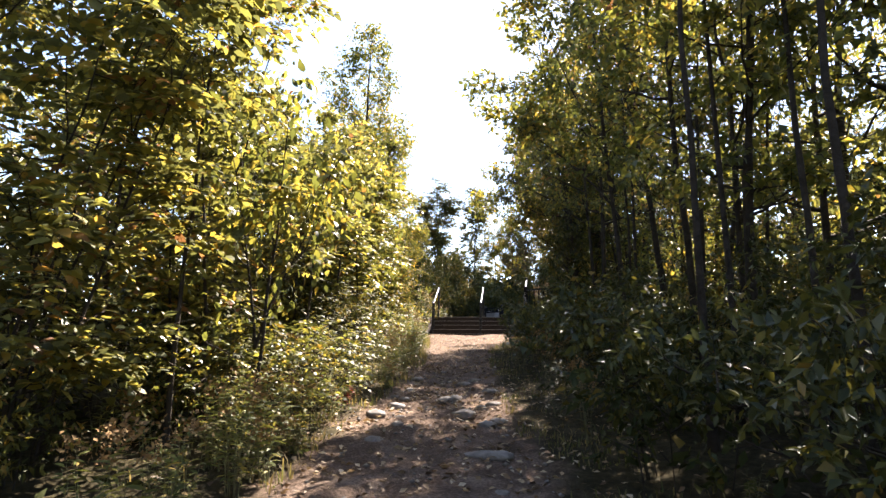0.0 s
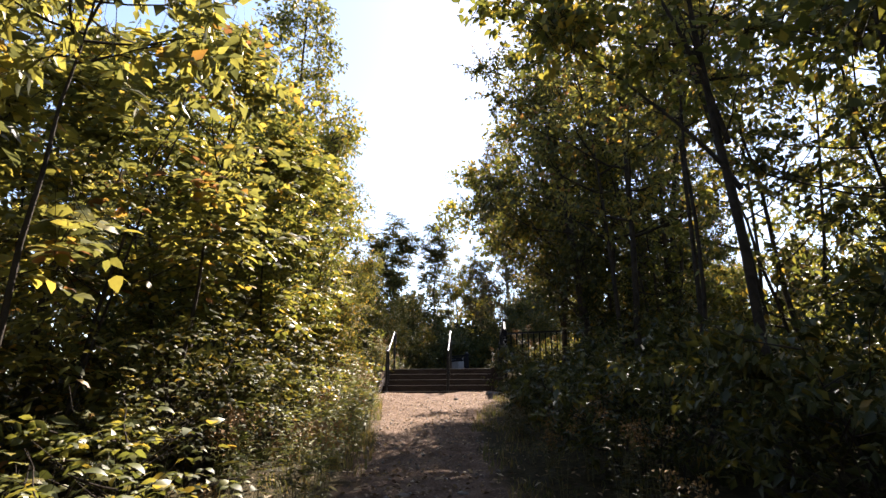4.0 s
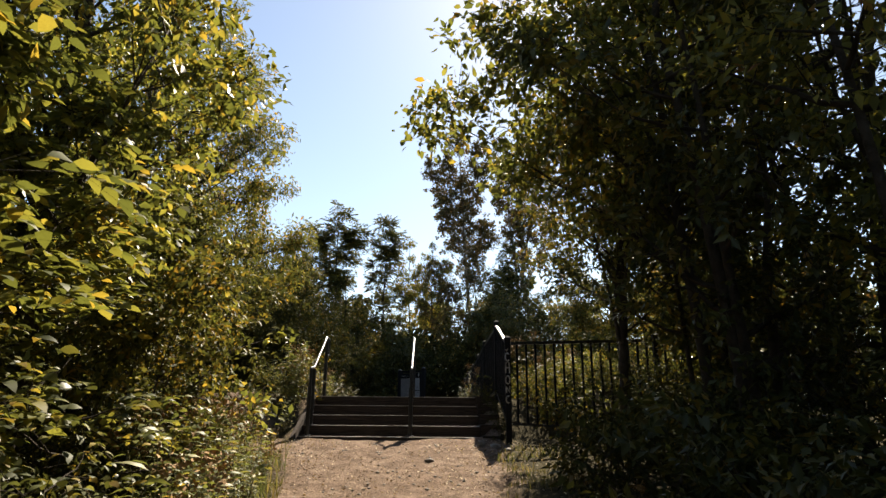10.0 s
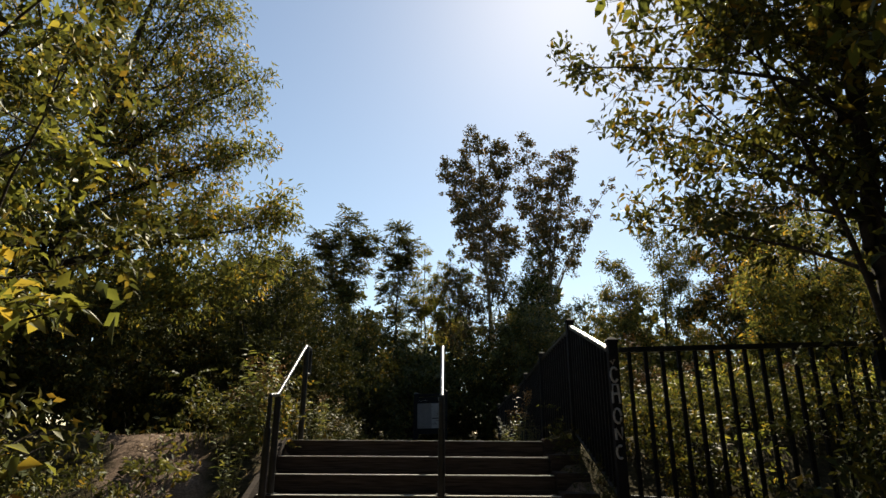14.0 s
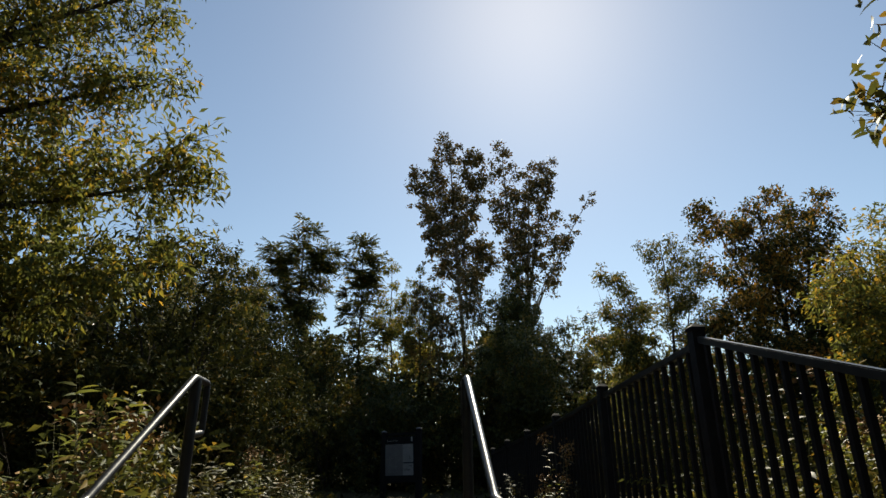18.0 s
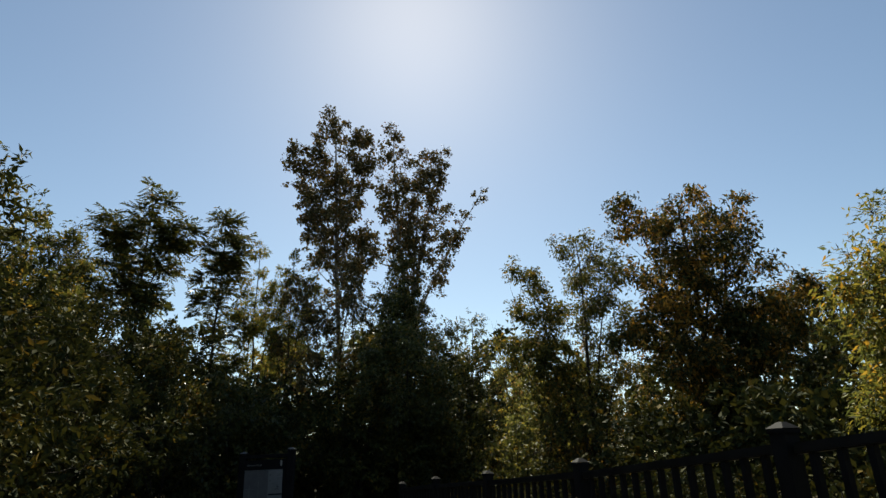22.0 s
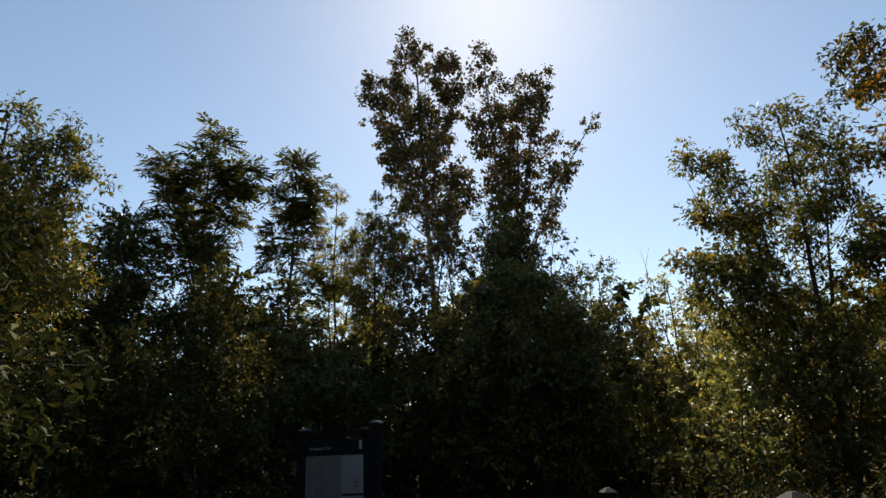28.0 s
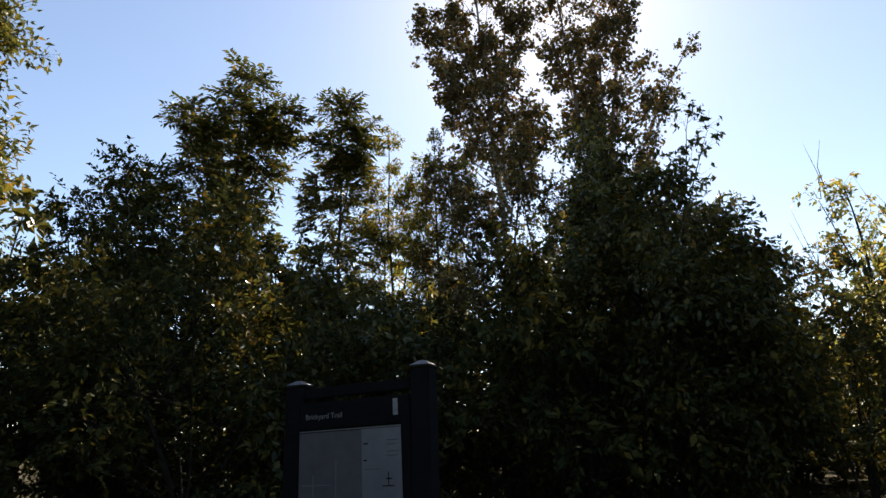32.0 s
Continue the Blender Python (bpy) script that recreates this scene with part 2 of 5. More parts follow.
def tube_arrays(points, radii, sides=6):
    """Rings round a line of points: vertices and quads."""
    p, r = np.asarray(points, float), np.asarray(radii, float)
    d = np.gradient(p, axis=0)
    d /= np.linalg.norm(d, axis=1, keepdims=True) + 1e-9
    ref = np.where(np.abs(d[:, 2:3]) > 0.9, np.array([[1.0, 0, 0]]), np.array([[0, 0, 1.0]]))
    u = np.cross(d, ref)
    u /= np.linalg.norm(u, axis=1, keepdims=True) + 1e-9
    w = np.cross(d, u)
    a = np.linspace(0, 2 * np.pi, sides, endpoint=False)
    v = p[:, None] + r[:, None, None] * (np.cos(a)[None, :, None] * u[:, None] + np.sin(a)[None, :, None] * w[:, None])
    i, j = np.meshgrid(np.arange(len(p) - 1), np.arange(sides), indexing="ij")
    k = (j + 1) % sides
    f = np.stack([i * sides + j, i * sides + k, (i + 1) * sides + k, (i + 1) * sides + j], -1).reshape(-1, 4)
    return v.reshape(-1, 3), f


def joined(pieces):
    vs, fs, n = [], [], 0
    for v, f in pieces:
        vs.append(v)
        fs.append(f + n)
        n += len(v)
    return np.concatenate(vs), np.concatenate(fs)


def leaf_arrays(rng, centres, size, narrow=0.5, droop=0.5, tips=None, fine=False, loose=0.35):
    """One folded blade at each centre: two triangles, four where fine is 1, six with a round outline where it is 2."""
    n = len(centres)
    if tips is None:
        tip = rng.normal(size=(n, 3)) * (1, 1, 0.7)
        tip[:, 2] -= droop
    else:
        tip = tips + rng.normal(size=(n, 3)) * 0.12
    tip /= np.linalg.norm(tip, axis=1, keepdims=True)
    nor = rng.normal(size=(n, 3)) * (0.8 if tips is None else loose)
    nor[:, 2] += 0.9
    side = np.cross(tip, nor)
    side /= np.linalg.norm(side, axis=1, keepdims=True) + 1e-9
    nor = np.cross(side, tip)
    s = (size * rng.uniform(0.6, 1.3, n))[:, None]
    wd = s * narrow * rng.uniform(0.8, 1.2, n)[:, None] * 0.5
    base = centres - tip * s * 0.5
    q = np.arange(n)[:, None]
    if not fine:
        mid = base + tip * s * 0.42 + nor * s * 0.10
        v = np.stack([base, mid + side * wd, base + tip * s - nor * s * 0.06, mid - side * wd], 1).reshape(-1, 3)
        return v, np.concatenate([q * 4 + (0, 1, 2), q * 4 + (0, 2, 3)])
    if fine < 2:
        lo, hi = base + tip * s * 0.28 + nor * s * 0.08, base + tip * s * 0.66 + nor * s * 0.05
        v = np.stack([base, lo + side * wd, hi + side * wd * 0.8, base + tip * s - nor * s * 0.08, hi - side * wd * 0.8, lo - side * wd], 1).reshape(-1, 3)
        return v, np.concatenate([q * 6 + f for f in ((0, 1, 5), (1, 2, 4), (1, 4, 5), (2, 3, 4))])
    row = [base + tip * s * k + nor * s * up for k, up in ((0.2, 0.07), (0.45, 0.1), (0.73, 0.05))]
    wide = (0.74, 1.0, 0.62)
    v = np.stack([base, *(m + side * wd * w for m, w in zip(row, wide)), base + tip * s - nor * s * 0.1, *(m - side * wd * w for m, w in zip(row[::-1], wide[::-1]))], 1).reshape(-1, 3)
    return v, np.concatenate([q * 8 + f for f in ((0, 1, 7), (1, 2, 6), (1, 6, 7), (2, 3, 5), (2, 5, 6), (3, 4, 5))])


def spray_arrays(rng, centres, way, length, leaflet, narrow, pairs=6, fine=False):
    """Compound leaves: pairs of leaflets along a drooping stalk at each centre."""
    n = len(centres)
    way = way * (1, 1, 0.5)
    way /= np.linalg.norm(way, axis=1, keepdims=True)
    side = np.cross(way, (0, 0, 1.0))
    side /= np.linalg.norm(side, axis=1, keepdims=True) + 1e-9
    cs, ts = [], []
    ln = length * rng.uniform(0.7, 1.2, n)[:, None]
    for i in range(pairs):
        k = 0.2 + 0.8 * i / (pairs - 1)
        p = centres + way * ln * k + np.array([0, 0, -0.22]) * ln * k * k
        for sg in (-1, 1):
            t = side * sg + way * (0.35 + 0.5 * k) + np.array([0, 0, -0.25])
            cs.append(p + t * leaflet * 0.45)
            ts.append(t)
    return leaf_arrays(rng, np.concatenate(cs), leaflet, narrow, tips=np.concatenate(ts), fine=fine)


# ---- plants ----
def crown_shape(u, kind):
    u = np.clip(u, 0, 1)
    if kind == "cone":
        return 0.92 * (1 - u) ** 0.6 + 0.08
    if kind == "dome":
        return np.sqrt(np.clip((1.13 - u) * 2.6, 0, 1)) * (0.7 + 0.3 * np.sin(np.pi * np.clip(u * 1.1, 0, 1)))
    return (0.55 + 0.45 * np.sin(np.pi * u)) * (1 - u ** 3) ** 0.6


def plant_meshes(name, seed, height, radius, base, leaf_mat, leaves=7000, leaf=0.09, narrow=0.5, trunk=0.08, stems=1, spread=0.3, limbs=26, kind="full",
                 clump=0.30, droop=0.5, bark=None, lean=(0, 0), spray=0.0, pairs=5, fine=False, twigs=0.0, forks=4, rough=False):
    """The wood and the foliage of one plant that stands at the origin."""
    rng = np.random.default_rng(seed)
    wood, heads, tails = [], [], []
    for s in range(stems):
        a0 = rng.uniform(0, 2 * np.pi)
        foot = np.array([math.cos(a0), math.sin(a0), 0]) * (0.0 if stems == 1 else 0.06 + 0.05 * stems) * rng.uniform(0.4, 1)
        top_h = height * (1 if s == 0 else rng.uniform(0.72, 0.98))
        away = np.array([math.cos(a0), math.sin(a0), 0]) * (spread * radius if stems > 1 else 0) + np.array([*lean, 0])
        k = np.linspace(0, 1, 11)
        wob = np.cumsum(rng.normal(size=(11, 3)) * (0.02, 0.02, 0) * height * 0.5, axis=0)
        line = foot + k[:, None] * np.array([0, 0, top_h]) + (k ** 1.3)[:, None] * away + wob * k[:, None]
        rad = trunk * (1 if s == 0 else 0.75) * (1 - 0.9 * k ** 0.8)
        rad[0] *= 1.25
        line[0, 2] = -0.15
        wood.append(tube_arrays(line[::5] if rough else line, rad[::5] if rough else rad, 4 if rough else 7))
        nl = max(5, int(limbs / stems))
        for i in range(nl):
            u = (i + rng.uniform(0, 1)) / nl
            z = base + (top_h * 0.97 - base) * u
            f = np.clip(z / top_h, 0, 1) * 10
            i0 = min(int(f), 9)
            start = line[i0] * (1 - (f - i0)) + line[i0 + 1] * (f - i0)
            az = i * 2.4 + rng.uniform(-0.5, 0.5)
            reach = radius * float(crown_shape(u, kind)) * rng.uniform(0.6, 1.12)
            rise = reach * rng.uniform(0.25, 0.8)
            q = np.linspace(0, 1, 6)
            way = np.array([math.cos(az), math.sin(az), 0]) * reach
            bend = np.cumsum(rng.normal(size=(6, 3)), axis=0) * 0.05 * reach
            limb = start + q[:, None] * way + (q ** 1.4)[:, None] * np.array([0, 0, rise]) + bend * q[:, None]
            r0 = max(0.006, trunk * 0.42 * (1 - 0.75 * u))
            wood.append(tube_arrays(limb[::5] if rough else limb, r0 * (1 - 0.85 * (q[::5] if rough else q)), 3 if rough else 4))
            for g in range(forks):
                gq = rng.uniform(0.3, 0.95)
                at = limb[min(int(gq * 5), 4)]
                tw = rng.normal(size=3) * (1, 1, 0.6) + way / (reach + 1e-6) * 0.5 + (0, 0, 0.25)
                tw = tw / np.linalg.norm(tw) * reach * rng.uniform(0.25, 0.5)
                bits = at + np.linspace(0, 1, 4)[:, None] * tw
                if not rough:
                    wood.append(tube_arrays(bits[::3], r0 * 0.4 * np.array([1, 0.2]), 3))
                heads.append(bits[0])
                tails.append(bits[3])
            heads.append(limb[3])
            tails.append(limb[5])
        heads.append(line[-3])
        tails.append(line[-1])
    heads, tails = np.array(heads), np.array(tails)
    per = 14
    n = max(6, leaves // (2 * pairs if spray else per))
    who = rng.integers(0, len(heads), n)
    far = rng.uniform(0.1, 1.0, n)[:, None]
    way0 = tails[who] - heads[who]
    at = heads[who] + way0 * far
    way0 = way0 / (np.linalg.norm(way0, axis=1, keepdims=True) + 1e-9)
    way = way0 * 0.6 + rng.normal(size=(n, 3)) * (0.8, 0.8, 0.55) + (0, 0, 0.15 - 0.5 * droop)
    way /= np.linalg.norm(way, axis=1, keepdims=True)
    run = (clump * 1.5 * rng.uniform(0.5, 1.35, n))[:, None]
    if twigs:
        side = np.cross(way, (0.3, 0.2, 1.0))
        side /= np.linalg.norm(side, axis=1, keepdims=True) + 1e-9
        sv = np.stack([at - side * twigs, at + side * twigs, at + way * run + side * twigs * 0.4, at + way * run - side * twigs * 0.4], 1).reshape(-1, 3)
        wood.append((sv, np.arange(n)[:, None] * 4 + np.arange(4)))
    wv, wf = joined(wood)
    if spray:
        lv, lf = spray_arrays(rng, at, way, spray, leaf, narrow, pairs, fine)
    else:
        k = (np.arange(per) + 0.6) / per
        sd = np.cross(way, rng.normal(size=(n, 3)))
        sd /= np.linalg.norm(sd, axis=1, keepdims=True) + 1e-9
        sign = np.where(np.arange(per) % 2, 1.0, -1.0)
        tip = sd[:, None] * sign[None, :, None] + way[:, None] * 0.7 + rng.normal(size=(n, per, 3)) * 0.5 + np.array([0, 0, -droop * 0.7])
        tip = (tip / np.linalg.norm(tip, axis=2, keepdims=True)).reshape(-1, 3)
        cs = (at[:, None] + way[:, None] * run[:, None] * k[None, :, None]).reshape(-1, 3) + tip * leaf * 0.5
        cs[:, 2] = np.maximum(cs[:, 2], 0.03)
        lv, lf = leaf_arrays(rng, cs, leaf, narrow, tips=tip, loose=0.75, fine=fine)
    wm = arrays_mesh(name + "_wood", wv, wf, True)
    wm.materials.append(bark or BARK)
    lm = arrays_mesh(name + "_leaves", lv, lf)
    lm.materials.append(leaf_mat)
    return wm, lm


def lobed_meshes(name, seed, height, radius, base, leaf_mat, leaves=12000, leaf=0.13, narrow=0.5, trunk=0.1, stems=1, spread=0.3, lobes=24, lobe=0.7, kind="full",
                 droop=0.35, bark=None, lean=(0, 0), twigs=0.0, run=0.42, bare=0, rough=False):
    """A plant whose foliage hangs in lumps at the ends of its limbs, with gaps between them."""
    rng = np.random.default_rng(seed)
    wood, mids, sizes, ways = [], [], [], []
    for s in range(stems):
        a0 = rng.uniform(0, 2 * np.pi) if stems > 1 else 0.0
        out = np.array([math.cos(a0), math.sin(a0), 0])
        top_h = (height - lobe * 0.6) * (1 if s == 0 else rng.uniform(0.75, 0.97))
        away = out * (spread * radius if stems > 1 else 0) + np.array([*lean, 0])
        k = np.linspace(0, 1, 13)
        wob = np.cumsum(rng.normal(size=(13, 3)) * (0.012, 0.012, 0) * height * 0.5, axis=0)
        line = out * 0.08 * (stems > 1) + k[:, None] * np.array([0, 0, top_h]) + (k ** 1.4)[:, None] * away + wob * k[:, None]
        line[0, 2] = -0.15
        rad = trunk * (1 if s == 0 else 0.75) * (1 - 0.88 * k)
        rad[0] *= 1.25
        wood.append(tube_arrays(line[::3] if rough else line, rad[::3] if rough else rad, 4 if rough else 7))
        nl = max(4, lobes // stems)
        for i in range(nl):
            u = (i + rng.uniform(0.2, 1.0)) / nl
            z = base + (top_h - base) * u
            az = i * 2.4 + rng.uniform(-0.5, 0.5)
            rho = radius * float(crown_shape(u, kind)) * rng.uniform(0.45, 1.0)
            way = np.array([math.cos(az), math.sin(az), 0])
            zs = np.clip(z - rho * rng.uniform(0.35, 0.9), 0.3, top_h)
            f = zs / top_h * 12
            i0 = min(int(f), 11)
            start = line[i0] * (1 - (f - i0)) + line[i0 + 1] * (f - i0)
            f = min(z / top_h, 1) * 12
            i0 = min(int(f), 11)
            ax = line[i0] * (1 - (f - i0)) + line[i0 + 1] * (f - i0)
            end = np.array([ax[0], ax[1], z]) + way * rho
            q = np.linspace(0, 1, 6)[:, None]
            bend = np.cumsum(rng.normal(size=(6, 3)), axis=0) * 0.03 * (rho + 0.3)
            limb = start * (1 - q) + end * q + np.sin(q * 3.14) * np.array([0, 0, -0.08 * rho]) + bend * q
            r0 = max(0.007, trunk * 0.4 * (1 - 0.75 * u))
            wood.append(tube_arrays(limb[::5] if rough else limb, r0 * (1 - 0.8 * (q[::5, 0] if rough else q[:, 0])), 3 if rough else 4))
            size = lobe * rng.uniform(0.65, 1.25) * (1.0 if u < 0.8 else 0.8)
            for g in range(0 if rough else 3):
                tw = rng.normal(size=3) * (1, 1, 0.8) + way * 0.4 + (0, 0, 0.4)
                tw = tw / np.linalg.norm(tw) * size * 0.9
                wood.append(tube_arrays([limb[4], limb[5] + tw * 0.45, limb[5] + tw], [r0 * 0.3, r0 * 0.22, 0.004], 3))
            mids.append(limb[5])
            sizes.append(size)
            ways.append(way)
        mids.append(line[-1])
        sizes.append(lobe * 0.8)
        ways.append(np.array([0, 0, 1.0]))
    for i in range(bare):
        p = mids[rng.integers(max(0, len(mids) - 6), len(mids))]
        d = np.array([*rng.normal(size=2) * 0.3, 1.0]) * rng.uniform(0.7, 1.5)
        wood.append(tube_arrays([p, p + d * 0.5, p + d + rng.normal(size=3) * 0.08], [0.012, 0.008, 0.003], 3))
    mids, sizes, ways = np.array(mids), np.array(sizes), np.array(ways)
    per = 12
    n = max(8, leaves // per)
    who = rng.choice(len(mids), n, p=sizes ** 2 / (sizes ** 2).sum())
    d = rng.normal(size=(n, 3)) * (1, 1, 0.85)
    d /= np.linalg.norm(d, axis=1, keepdims=True)
    at = mids[who] + d * (sizes[who] * rng.uniform(0.05, 1, n) ** 0.55)[:, None] * (1, 1, 0.8)
    way = d * 0.7 + rng.normal(size=(n, 3)) * 0.55 + (0, 0, 0.1 - 0.4 * droop)
    at[:, 2] = np.maximum(at[:, 2], 0.15)
    way /= np.linalg.norm(way, axis=1, keepdims=True)
    if twigs:
        m = n // 2
        side = np.cross(way[:m], (0.3, 0.2, 1.0))
        side /= np.linalg.norm(side, axis=1, keepdims=True) + 1e-9
        a, e = at[:m] - way[:m] * run * 0.8, at[:m] + way[:m] * run * 0.8
        sv = np.stack([a - side * twigs, a + side * twigs, e + side * twigs * 0.3, e - side * twigs * 0.3], 1).reshape(-1, 3)
        wood.append((sv, np.arange(m)[:, None] * 4 + np.arange(4)))
    wv, wf = joined(wood)
    k = (np.arange(per) + 0.5) / per
    sd = np.cross(way, rng.normal(size=(n, 3)))
    sd /= np.linalg.norm(sd, axis=1, keepdims=True) + 1e-9
    sign = np.where(np.arange(per) % 2, 1.0, -1.0)
    tip = sd[:, None] * sign[None, :, None] + way[:, None] * 0.7 + rng.normal(size=(n, per, 3)) * 0.5 + np.array([0, 0, -droop * 0.7])
    tip = (tip / np.linalg.norm(tip, axis=2, keepdims=True)).reshape(-1, 3)
    cs = (at[:, None] + way[:, None] * run * k[None, :, None] * rng.uniform(0.7, 1.3, (n, 1, 1))).reshape(-1, 3) + tip * leaf * 0.5
    cs[:, 2] = np.maximum(cs[:, 2], 0.03)
    lv, lf = leaf_arrays(rng, cs, leaf, narrow, tips=tip, loose=0.75)
    wm = arrays_mesh(name + "_wood", wv, wf, True)
    wm.materials.append(bark or BARK)
    lm = arrays_mesh(name + "_leaves", lv, lf)
    lm.materials.append(leaf_mat)
    return wm, lm


def branch_meshes(name, seed, boughs, leaf_mat, leaves=20000, leaf=0.13, narrow=0.5, puff=0.4, forks=5, kind="dome", rise=0.4, low=0.6, droop=0.4, bark=None, bare=0, twig=0.004,
                  frond=0.0, pairs=6, fine=False):
    """A tree of boughs, limbs and branchlets with tufts of leaves at their ends. Each bough: start, end, where its limbs begin, their reach, their count, its thickness and, where it is sparse, how full its tufts are."""
    rng = np.random.default_rng(seed)
    wood, mids, sizes, ways = [], [], [], []
    for start, end, f0, reach, count, thick, *more in boughs:
        a, b = np.array(start, float), np.array(end, float)
        k = np.linspace(0, 1, 13)[:, None]
        span = np.linalg.norm(b - a)
        wob = np.cumsum(rng.normal(size=(13, 3)) * (1, 1, 0.3), axis=0) * 0.009 * span
        line = a + (b - a) * np.concatenate([k ** 1.25, k ** 1.25, k], 1) + wob * k * (1 - 0.7 * k)
        wood.append(tube_arrays(line, thick * (1 - 0.86 * k[:, 0]) * np.where(k[:, 0] == 0, 1.2, 1.0), 7))

        def on(f):
            f = min(max(f, 0.0), 0.999) * 12
            return line[int(f)] * (1 - f % 1) + line[int(f) + 1] * (f % 1)

        turn0 = rng.uniform(0, 6.28)
        for i in range(count + 1):
            u = min(1.0, (i + rng.uniform(0.1, 0.9)) / count)
            f = f0 + (1 - f0) * u
            az = turn0 + i * 2.4 + rng.uniform(-0.6, 0.6)
            out = np.array([math.cos(az), math.sin(az), 0.0])
            rho = reach * float(crown_shape(np.array(u), kind)) * rng.uniform(0.35, 1.08)
            foot = on(f - rho * rng.uniform(0.5, 0.9) / span)
            tip = on(f) + out * rho + np.array([0, 0, rho * rise * rng.uniform(0, 1)])
            q = np.linspace(0, 1, 6)[:, None]
            limb = foot + (tip - foot) * np.concatenate([q, q, q ** 1.3], 1) + np.cumsum(rng.normal(size=(6, 3)), axis=0) * 0.03 * (rho + 0.2) * q
            r0 = max(0.006, thick * 0.34 * (1 - 0.7 * f))
            wood.append(tube_arrays(limb, r0 * (1 - 0.8 * q[:, 0]), 4))
            for g in range(forks):
                at = limb[3 + rng.integers(0, 3)] if g else limb[5]
                d = out * 0.7 + rng.normal(size=3) * (0.8, 0.8, 0.6) + (0, 0, 0.35)
                d = d / np.linalg.norm(d) * (rho * 0.3 + puff * 0.6) * rng.uniform(0.5, 1.2)
                wood.append(tube_arrays([at, at + d * 0.55, at + d], [r0 * 0.4, r0 * 0.3, 0.003], 3))
                size = puff * float(np.clip(np.exp(rng.normal() * 0.38), 0.45, 1.8))
                mids.append(at + d)
                sizes.append(size * (low + (1 - low) * u) ** 0.5 * min(1.0, 0.4 + 0.8 * rho / reach) * (more[0] if more else 1.0))
                ways.append(d / np.linalg.norm(d))
    for i in range(bare):
        p = mids[-1 - rng.integers(0, min(len(mids), 60))]
        d = np.array([*rng.normal(size=2) * 0.25, 1.0]) * rng.uniform(0.6, 1.4)
        wood.append(tube_arrays([p, p + d * 0.5 + rng.normal(size=3) * 0.05, p + d], [0.011, 0.007, 0.003], 3))
    mids, sizes, ways = np.array(mids), np.array(sizes), np.array(ways)
    n = max(8, leaves // (2 * pairs if frond else 1))
    who = rng.choice(len(mids), n, p=sizes ** 2 / (sizes ** 2).sum())
    d = rng.normal(size=(n, 3))
    d /= np.linalg.norm(d, axis=1, keepdims=True)
    if frond:
        at = mids[who] + d * 0.06
        way = d * (1, 1, 1.1) + ways[who] * 0.5 + (0, 0, 0.5)
        lv, lf = spray_arrays(rng, at, way, frond, leaf, narrow, pairs)
    else:
        at = mids[who] + d * (sizes[who] * rng.uniform(0.02, 1, n) ** 0.6)[:, None] * (1, 1, 0.85)
        tip = d * 0.5 + ways[who] * 0.3 + rng.normal(size=(n, 3)) * 0.6 + (0, 0, -droop)
        tip /= np.linalg.norm(tip, axis=1, keepdims=True)
        m = n // 5
        side = np.cross(at[:m] - mids[who[:m]], (0.3, 0.2, 1.0))
        side /= np.linalg.norm(side, axis=1, keepdims=True) + 1e-9
        c, e = mids[who[:m]], at[:m]
        sv = np.stack([c - side * twig, c + side * twig, e + side * twig * 0.4, e - side * twig * 0.4], 1).reshape(-1, 3)
        wood.append((sv, np.arange(m)[:, None] * 4 + np.arange(4)))
        at[:, 2] = np.maximum(at[:, 2], 0.05)
        lv, lf = leaf_arrays(rng, at, leaf, narrow, tips=tip, loose=0.75, fine=fine)
    wv, wf = joined(wood)
    wm = arrays_mesh(name + "_wood", wv, wf, True)
    wm.materials.append(bark or BARK)
    lm = arrays_mesh(name + "_leaves", lv, lf)
    lm.materials.append(leaf_mat)
    return wm, lm


def ground_z(x, y):
    """Height of the ground: a slope up to the stairs, a landing, and a gentle fall behind it."""
    x, y = np.asarray(x, float), np.asarray(y, float)
    z = np.interp(y, [-60, -22, -0.42, 1.1, 14, 40], [-2.2, -1.72, -0.03, 0.67, 0.30, 0.2])
    away = np.clip((np.abs(x) - 7) / 7, 0, 1)
    z = z + away * (np.interp(y, [-60, -22, 5, 14, 40], [-2.2, -1.72, 0.4, 0.30, 0.2]) - z)
    c, h = trail_line(y)
    off = np.clip((np.abs(x - c) - h - 0.2) / 3.0, 0, 1)
    lumps = 0.05 * np.sin(x * 2.1 + y * 0.7) + 0.04 * np.sin(x * 0.9 - y * 1.7) + 0.03 * np.sin(3.1 * y + 1.3 * x)
    return z + off * (0.16 + lumps) + (1 - off) * lumps * 0.25


def trail_line(y):
    c = np.interp(y, [-24, -17.6, -15.7, -13, -10, -8.2, -5.3, -4, -2.4, -1.2, 1, 6, 12, 30], [1.95, 1.1, 0.9, 0.7, 0.4, 0.2, 0.0, 0.0, -0.15, -0.1, -0.3, -0.5, 0.2, 1.5])
    h = np.interp(y, [-24, -17.6, -15.7, -13, -10, -8.2, -5.3, -4, -2.4, -1.2, 1, 6, 30], [0.85, 0.8, 0.72, 0.58, 0.62, 0.68, 0.95, 1.2, 1.4, 1.6, 1.6, 1.3, 1.2])
    return c, h


def side_trail(y):
    return np.interp(y, [-1.6, 0.5, 2.2, 4.5], [-2.3, -3.1, -4.2, -6.0])


def clear_of_trails(x, y):
    return not (-3.4 < y < 3.6 and -0.95 < x - float(side_trail(y)) < 0.75)


